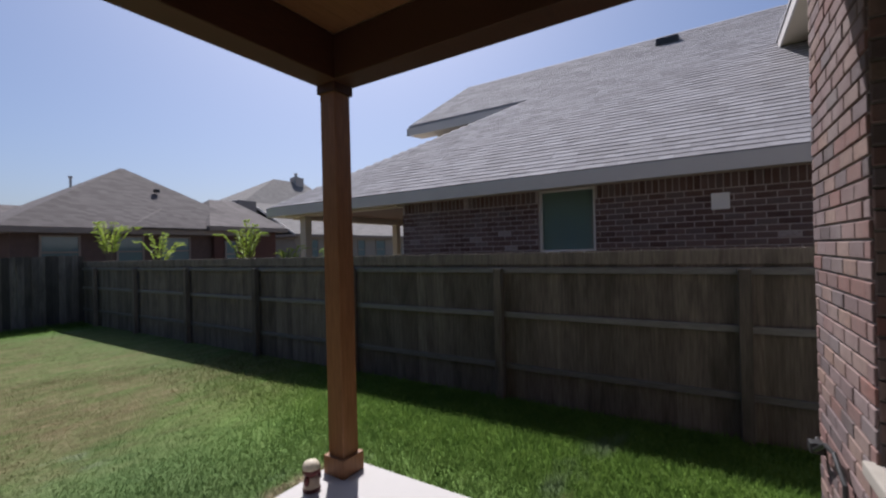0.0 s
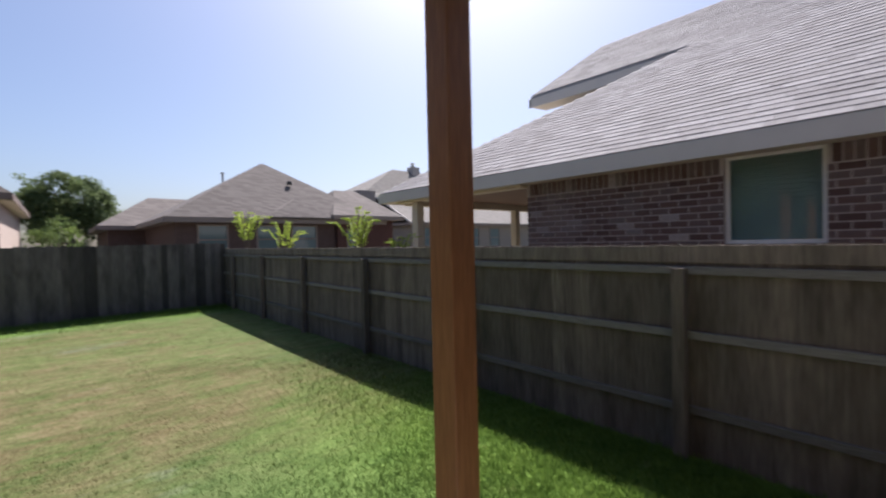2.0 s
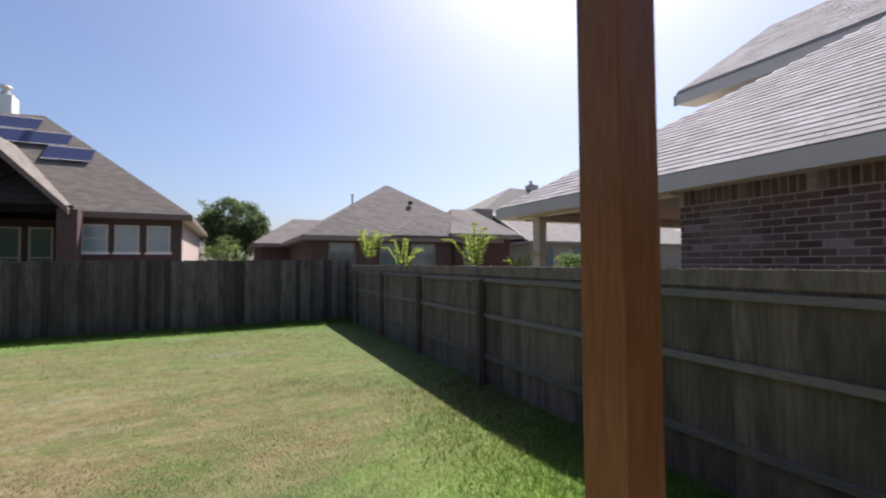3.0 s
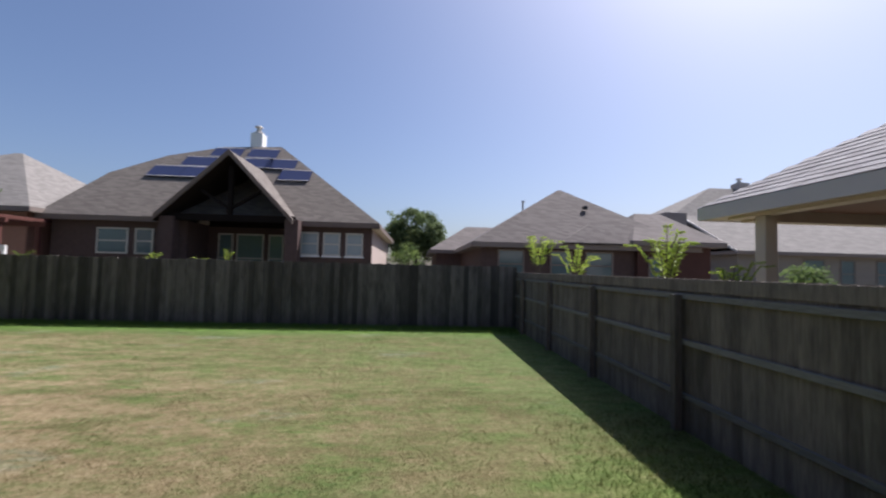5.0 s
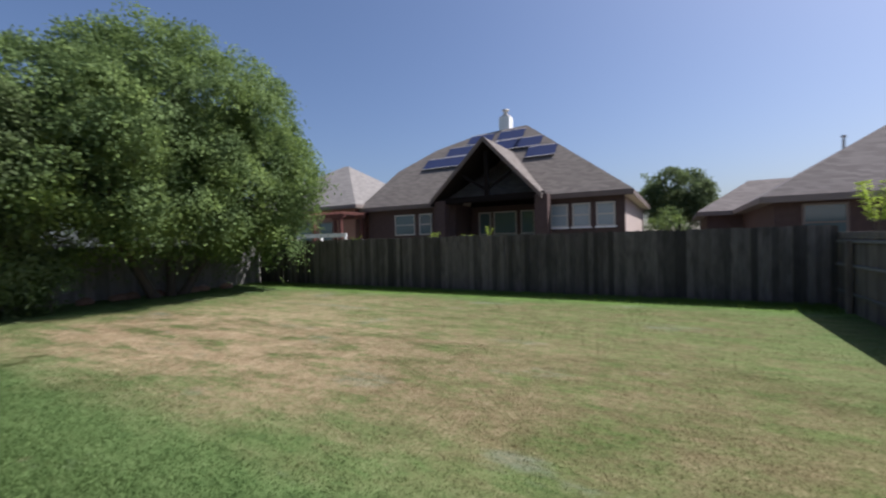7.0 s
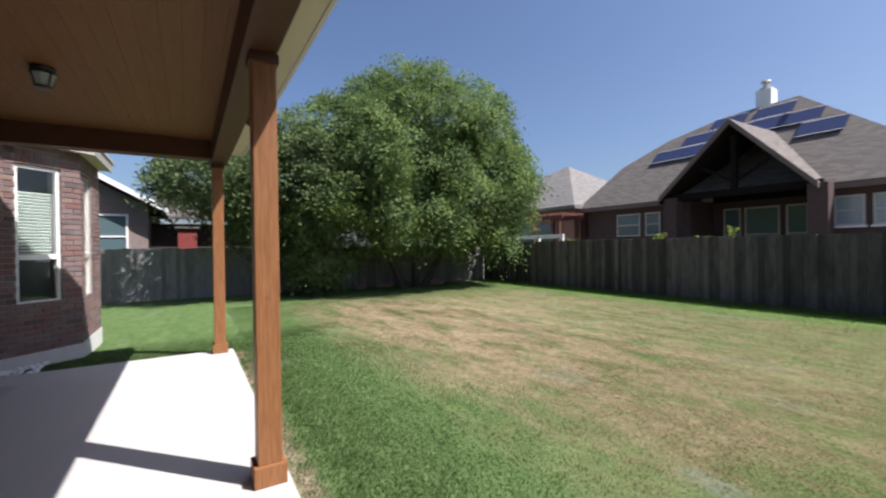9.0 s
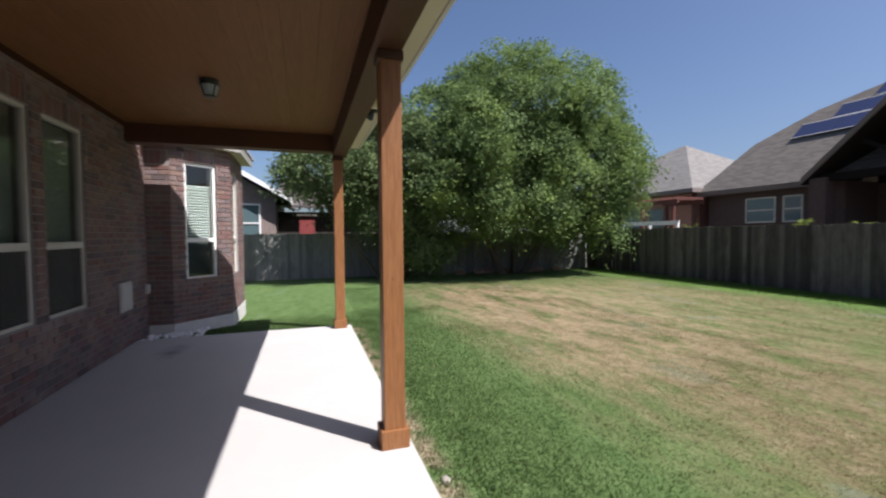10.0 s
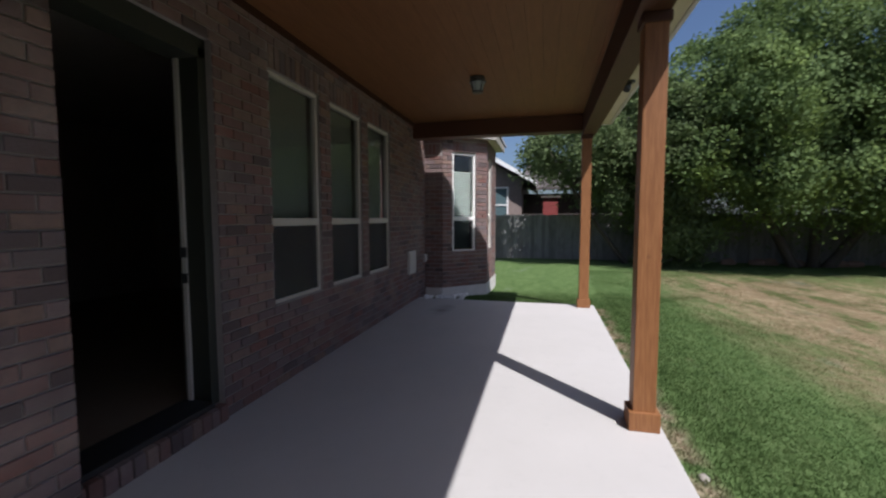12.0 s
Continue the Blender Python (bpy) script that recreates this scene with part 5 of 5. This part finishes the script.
def sprout(x, y, height, stems, seed, size=1.0):
    """Upright shoots whose arching fronds carry lime leaflets in pairs."""
    rng = random.Random(seed)
    p = thing("leafy_shrub", "bright lime-green leafy shoots rising above the fence", "shrub", (x, y, -0.17), "lime shrubs")
    stem = bmesh.new()
    leaf = bmesh.new()
    heart = Vector((x, y, height - 1.02 * size))
    tube(stem, [Vector((x, y, -0.2)), Vector((x + 0.04, y, heart.z * 0.5)), heart], [0.026, 0.02, 0.014], 6)
    for i in range(stems):
        a = i * 2.4 + rng.uniform(-0.3, 0.3)
        out = rng.uniform(0.1, 0.5) * size
        rise = (rng.uniform(0.75, 1.05) - 0.35 * (out / size - 0.15)) * size
        side = Vector((math.cos(a), math.sin(a), 0))
        pts = [heart, heart + side * out * 0.4 + Vector((0, 0, rise * 0.6)), heart + side * out * 0.8 + Vector((0, 0, rise * 0.92)), heart + side * out * 1.15 + Vector((0, 0, rise * 0.94))]
        tube(stem, pts, [0.012, 0.009, 0.006, 0.002], 5)
        cross = Vector((-side.y, side.x, 0))
        for k in range(22):
            f = (0.22 + 0.78 * k / 21) * 2.999
            q, along = pts[int(f)].lerp(pts[int(f) + 1], f % 1), (pts[int(f) + 1] - pts[int(f)]).normalized()
            for sgn in (-1, 1):
                d = (cross * sgn * rng.uniform(0.5, 0.9) + along * rng.uniform(0.5, 0.9) + Vector((0, 0, rng.uniform(-0.35, 0.25)))).normalized()
                e = d.cross(Vector((rng.uniform(-0.6, 0.6), rng.uniform(-0.6, 0.6), 1))).normalized()
                l = rng.uniform(0.1, 0.15) * size * (1.15 - 0.22 * f)
                vs = [leaf.verts.new(q), leaf.verts.new(q + d * l * 0.5 + e * l * 0.19), leaf.verts.new(q + d * l - Vector((0, 0, l * 0.2))), leaf.verts.new(q + d * l * 0.5 - e * l * 0.19)]
                leaf.faces.new(vs)
    part("stem", stem, M_BARK, p)
    part("leaves", leaf, M_LIME, p)


sprout(6.4, 15.9, 2.85, 9, 1, 1.6)
sprout(6.3, 12.5, 2.4, 6, 2, 1.25)
sprout(6.3, 8.8, 2.35, 9, 3, 1.2)
sprout(6.4, 7.6, 1.8, 9, 4, 0.8)
for i, (x, z) in enumerate(((-9.4, 1.95), (-5.6, 2.0), (-3.4, 2.1), (-4.2, 1.9))):
    sprout(x, 16.2, z - 0.08, 8, 10 + i, 0.6)


# ---------------------------------------------------------------- small things
def ceiling_lantern(x, y):
    l = thing("ceiling_light", "small dark metal lantern fixed to the patio ceiling", "lamp", (x, y, CEIL - 0.16))
    part("canopy", lathe(bmesh.new(), [(0.075, CEIL - 0.035), (0.085, CEIL - 0.02), (0.085, CEIL)], (x, y, 0), 20), M_DARK, l)
    part("cap", lathe(bmesh.new(), [(0.1, CEIL - 0.06), (0.1, CEIL - 0.05), (0.07, CEIL - 0.035)], (x, y, 0), 8), M_DARK, l)
    part("shade", lathe(bmesh.new(), [(0.055, CEIL - 0.16), (0.085, CEIL - 0.06)], (x, y, 0), 8), paint("frosted_glass", (0.35, 0.4, 0.4), 0.3), l, "frosted glass shade")
    for k in range(4):
        a = math.pi / 4 + k * math.pi / 2
        bm = tube(bmesh.new(), [(x + 0.058 * math.cos(a), y + 0.058 * math.sin(a), CEIL - 0.165), (x + 0.092 * math.cos(a), y + 0.092 * math.sin(a), CEIL - 0.055)], [0.007, 0.007], 6)
        part("rib", bm, M_DARK, l)
    part("bottom_ring", lathe(bmesh.new(), [(0.03, CEIL - 0.175), (0.062, CEIL - 0.17), (0.062, CEIL - 0.16)], (x, y, 0), 16), M_DARK, l)


ceiling_lantern(-1.9, 1.43)
ceiling_lantern(1.75, 1.43)


def flood(x, y, z, lab):
    f = thing("security_light", lab, "lamp", (x, y, z))
    part("mount", lathe(bmesh.new(), [(0.05, z - 0.02), (0.05, z)], (x, y, 0), 14), M_DARK, f)
    bm = lathe(bmesh.new(), [(0.018, 0), (0.022, 0.02), (0.04, 0.05), (0.046, 0.085), (0.04, 0.09)], (0, 0, 0), 16)
    bmesh.ops.transform(bm, matrix=Matrix.Translation((x, y, z - 0.02)) @ pose(0, 0, 0, 140, 0, 30), verts=bm.verts[:])
    part("lamp_head", bm, M_DARK, f)


flood(3.36, 2.5, 2.95, "small dark spotlight under the patio roof edge")
flood(-1.78, 3.03, 2.83, "small dark spotlight under the tan soffit")


def cover_plate(x0, x1, z0, z1, lab, mat):
    bm = boxbm(x0, x1, 0.012, 0.05, z0, z1, bevel=0.008)
    p = thing("wall_box", lab, "utility box", ((x0 + x1) / 2, 0.01, z0))
    part("cover", bm, mat, p)
    part("lid", boxbm(x0 + 0.02, x1 - 0.02, 0.05, 0.06, z0 + 0.03, z1 - 0.03, bevel=0.004), mat, p)
    part("screw", lathe(bmesh.new(), [(0.006, 0), (0.006, 0.004)], ((x0 + x1) / 2, 0.062, z0 + 0.02), 8), M_DARK, p)


M_PLATE = paint("grey_plastic", (0.5, 0.48, 0.45), 0.5, 0.06)
cover_plate(-3.93, -3.57, 0.5, 0.88, "grey plastic utility panel on the patio brick wall", M_PLATE)
cover_plate(-4.645, -4.52, 0.62, 0.76, "small grey outlet cover on the brick wall", M_PLATE)


def figurine(x, y):
    """A small garden figure, one plain mesh."""
    bm = bmesh.new()
    rings = [([(0.054, 0.0), (0.058, 0.01), (0.055, 0.025)], 1), ([(0.054, 0.024), (0.052, 0.05), (0.046, 0.085), (0.034, 0.1)], 0), ([(0.036, 0.096), (0.05, 0.108), (0.058, 0.128), (0.055, 0.148)], 1), ([(0.057, 0.144), (0.054, 0.165), (0.042, 0.184), (0.018, 0.195), (0.004, 0.197)], 2)]
    slots = []
    for profile, slot in rings:
        lathe(bm, profile, (x, y, 0), 18)
        slots += [slot] * (len(bm.faces) - len(slots))
    for sx in (-1, 1):
        bmesh.ops.create_icosphere(bm, subdivisions=2, radius=1, matrix=Matrix.Translation((x + sx * 0.048, y - 0.012, 0.078)) @ Matrix.Diagonal((0.018, 0.02, 0.032, 1)))
        slots += [1] * (len(bm.faces) - len(slots))
    bm.faces.ensure_lookup_table()
    for f, slot in zip(bm.faces, slots):
        f.material_index = slot
    ob = solid("garden_figurine", bm, paint("figure_tan", (0.4, 0.32, 0.25), 0.7, 0.25, 30), True)
    ob.data.materials.append(paint("figure_red", (0.1, 0.018, 0.018), 0.5, 0.3, 40))
    ob.data.materials.append(paint("figure_cream", (0.5, 0.44, 0.33), 0.6, 0.25, 40))
    tagged(ob, "small cream and dark red garden figurine on the slab edge", "figurine")


figurine(2.92, 2.86)


def stone(name, x, y, z, size, mat, lab, seed, group=""):
    rng = random.Random(seed)
    bm = bmesh.new()
    bmesh.ops.create_icosphere(bm, subdivisions=2, radius=1)
    for v in bm.verts:
        w = 1 + 0.25 * noise.noise(v.co * 1.4 + Vector((seed * 3.1, 0, 0)))
        v.co = Vector((x, y, z)) + Vector((v.co.x * size[0], v.co.y * size[1], v.co.z * size[2])) * w
    tagged(solid(name, bm, mat, True), lab, "stone", group)


stone("stone", 0.41, 3.1, -0.04, (0.042, 0.03, 0.018), M_STONE, "pale flat stone beside the slab", 1)
stone("stone", 0.95, 3.14, -0.045, (0.03, 0.025, 0.015), M_STONE, "small pale stone beside the slab", 2)
stone("stone", -1.5, 3.13, -0.045, (0.04, 0.03, 0.018), M_STONE, "small pale stone beside the slab", 3)
M_TERRA = paint("terracotta_stone", (0.3, 0.19, 0.14), 0.9, 0.3, 7)
for i, (x, y) in enumerate(((-13.3, 9.2), (-13.3, 9.6), (-13.25, 11.5), (-13.3, 11.95), (-13.2, 10.3), (-13.3, 12.9), (-13.2, 8.3))):
    stone("edging_stone", x, y, -0.1, (0.16, 0.26, 0.15), M_TERRA, "rough reddish edging stone by the tree", 10 + i, "edging stones")

# pale gravel by the bay
rng = random.Random(9)
bm = bmesh.new()
for _ in range(220):
    x, y = rng.uniform(-4.95, -4.15), rng.uniform(0.04, 0.8)
    if (x < -4.6 and x + y < -4.18) or x > -4.26 and y > 0.3:
        continue
    r = rng.uniform(0.015, 0.04)
    m = Matrix.Translation((x, y, -0.03 + r * 0.4)) @ Matrix.Diagonal((r * 1.4, r, r * 0.7, 1))
    bmesh.ops.create_icosphere(bm, subdivisions=1, radius=1, matrix=m)
tagged(solid("gravel", bm, M_TRIMW, True), "pale white gravel in the corner by the bay", "gravel", kind="stuff")


def hose_bib():
    h = thing("cable", "black cable looped on the sunlit brick wall", "cable", (3.8, 0.15, 0.3))
    pts = [(4.1, 0.15, 0.46), (3.98, 0.18, 0.44), (3.8, 0.17, 0.54), (3.62, 0.17, 0.57), (3.5, 0.16, 0.49), (3.47, 0.15, 0.1), (3.46, 0.15, -0.06)]
    part("cord", tube(bmesh.new(), pts, [0.011] * 7, 8), M_DARK, h)
    part("plug", boxbm(3.99, 4.06, 0.135, 0.2, 0.41, 0.47, bevel=0.01), M_DARK, h)


hose_bib()
tagged(solid("trim_sill", boxbm(EAST[0] - 0.03, EAST[1] + 0.03, 0.02, 0.165, EAST[2] - 0.055, EAST[2] - 0.002, bevel=0.008), M_STONE), "pale stone sill of the corner window", "sill", kind="structure")

pf = thing("board_fence", "white painted board fence behind the back fence", "fence", (-14.2, 18, -0.17))
for z in (1.55, 1.92):
    part("board", boxbm(-16.8, -11.6, 18.0, 18.03, z - 0.1, z + 0.09, bevel=0.004), M_TRIMW, pf)
for x in (-16.7, -15.0, -13.3, -11.7):
    part("fence_post", boxbm(x - 0.05, x + 0.05, 18.03, 18.13, -0.3, 2.0), M_TRIMW, pf)


# ---------------------------------------------------------------- grass blades
def blades(name, count, area, height, seed, dense, wide=1.0):
    rng = np.random.default_rng(seed)
    x0, x1, y0, y1 = area
    x = rng.uniform(x0, x1, count * 4)
    y = rng.uniform(y0, y1, count * 4)
    away = np.maximum.reduce([-4.2 - x, x - 3.3, y - 3.05, np.zeros(len(x))])
    chance = rng.random(len(x)) < dense(x, y, away)
    keep = chance & ~((x > -4.27) & (x < 3.39) & (y < 3.03)) & ~((x < -4.6) & (y < 1.1) & (x + y < -4.25)) & ((y > 0.14) | (x > 4.2))
    x, y = x[keep][:count], y[keep][:count]
    n = len(x)
    d = np.maximum.reduce([-4.2 - x, x - 3.3, y - 3.05, np.zeros(n)])
    t = np.clip(d / 2.5, 0, 1)
    z = -0.05 - 0.115 * t * t * (3 - 2 * t) - 0.012
    h = height * rng.uniform(0.5, 1.3, n) * (0.4 + 0.6 * np.exp(-d / 2.2) if height == 0.045 else 1)
    a = rng.uniform(0, 2 * np.pi, n)
    w = wide * (0.0045 + 0.003 * rng.random(n))
    lean = h * rng.uniform(0.2, 1.0, n)
    b = rng.uniform(0, 2 * np.pi, n)
    v = np.stack((np.stack((x - np.cos(a) * w, y - np.sin(a) * w, z), 1), np.stack((x + np.cos(a) * w, y + np.sin(a) * w, z), 1), np.stack((x + np.cos(b) * lean, y + np.sin(b) * lean, z + h), 1)), 1).reshape(-1, 3)
    me = bpy.data.meshes.new(name)
    me.vertices.add(3 * n)
    me.vertices.foreach_set("co", v.ravel())
    me.loops.add(3 * n)
    me.loops.foreach_set("vertex_index", np.arange(3 * n))
    me.polygons.add(n)
    me.polygons.foreach_set("loop_start", np.arange(0, 3 * n, 3))
    me.materials.append(M_BLADES)
    me.update(calc_edges=True)
    tagged(new(name, me), "short lawn grass, green and straw mixed", "grass", kind="stuff")


blades("grass", 230000, (-9.5, 5.45, 0.0, 11.0), 0.045, 1, lambda x, y, d: np.exp(-(d / 1.6) ** 1.4))
blades("grass", 640000, (-10.5, 5.46, 3.3, 8.6), 0.022, 7, lambda x, y, d: np.ones_like(x), 0.7)
blades("grass", 170000, (-13.6, 5.46, 8.6, 14.9), 0.024, 8, lambda x, y, d: np.ones_like(x), 1.0)
blades("grass", 30000, (3.36, 5.46, 0.4, 8.0), 0.06, 9, lambda x, y, d: np.clip((x - 3.6) / 1.5, 0, 1) * np.clip((8 - y) / 4, 0, 1), 1.0)
blades("grass", 22000, (-13.8, 5.4, 13.4, 14.92), 0.11, 5, lambda x, y, d: np.clip((y - 13.5) / 1.3, 0, 1) ** 2)
blades("grass", 34000, (3.3, 5.45, -3.0, 4.6), 0.07, 4, lambda x, y, d: np.clip((4.6 - y) / 2.6, 0, 1) * np.clip((x - 3.3) / 0.5, 0.3, 1))

# ---------------------------------------------------------------- bricks, last
hl = [(1.55 - b, 1.55 - a, SILL, HEAD + 0.2) for a, b in WIN]
sol = [(1.55 - b, 1.55 - a, HEAD, HEAD + 0.2) for a, b in WIN]
dh = (1.55 - DOOR[1], 1.55 - DOOR[0], -0.2, DOOR[2])
brick_wall(wall_patio, (1.55, 0, 0), (-1, 0, 0), (0, 1, 0), 6.21, -0.15, 3.02, [(a, b, SILL, HEAD) for a, b, _, _ in hl] + [dh], M_BRICK, (0.0, 1.8), 21, sol)
brick_wall(wall_east, (1.55, 0.12, 0), (1, 0, 0), (0, 1, 0), 2.61, -0.15, 3.33, [(EAST[0] - 1.55, EAST[1] - 1.55, EAST[2], EAST[3])], M_BRICK, (1.5, 2.61), 22)
brick_wall(wall_cheek, (*BAY[0], 0), ck_u, ck_n, ck_len, 0.12, 2.95, [], M_BRICK, (0, 1), 26, [(0, ck_len, 2.6, 2.8)])
brick_wall(wall_bay, (*BAY[1], 0), bay_u, bay_n, bay_len, 0.12, 2.95, [BH], M_BRICK, (0, 1.5), 23, [(BH[0], BH[1], BH[3], BH[3] + 0.2)])
brick_wall(wall_bay_front, (*BAY[2], 0), bf_u, bf_n, bf_len, 0.12, 2.95, [BF], M_BRICK, None, 24)
brick_wall(east_wall, (7.15, -3.0, 0), (0, 1, 0), (-1, 0, 0), 8.31, 0.9, 2.185, [(4.95, 5.77, 1.47, 2.40)], M_BRICK_N, (2.6, 6.0), 25, [(0, 4.91, 2.206, 2.41), (5.81, 8.31, 2.206, 2.41)], 0.004)
brick_wall(wall_east, (3.2, 0.12, 0), (0, -1, 0), (-1, 0, 0), 0.11, 0.73, 2.6, [], M_BRICK, None, 27)
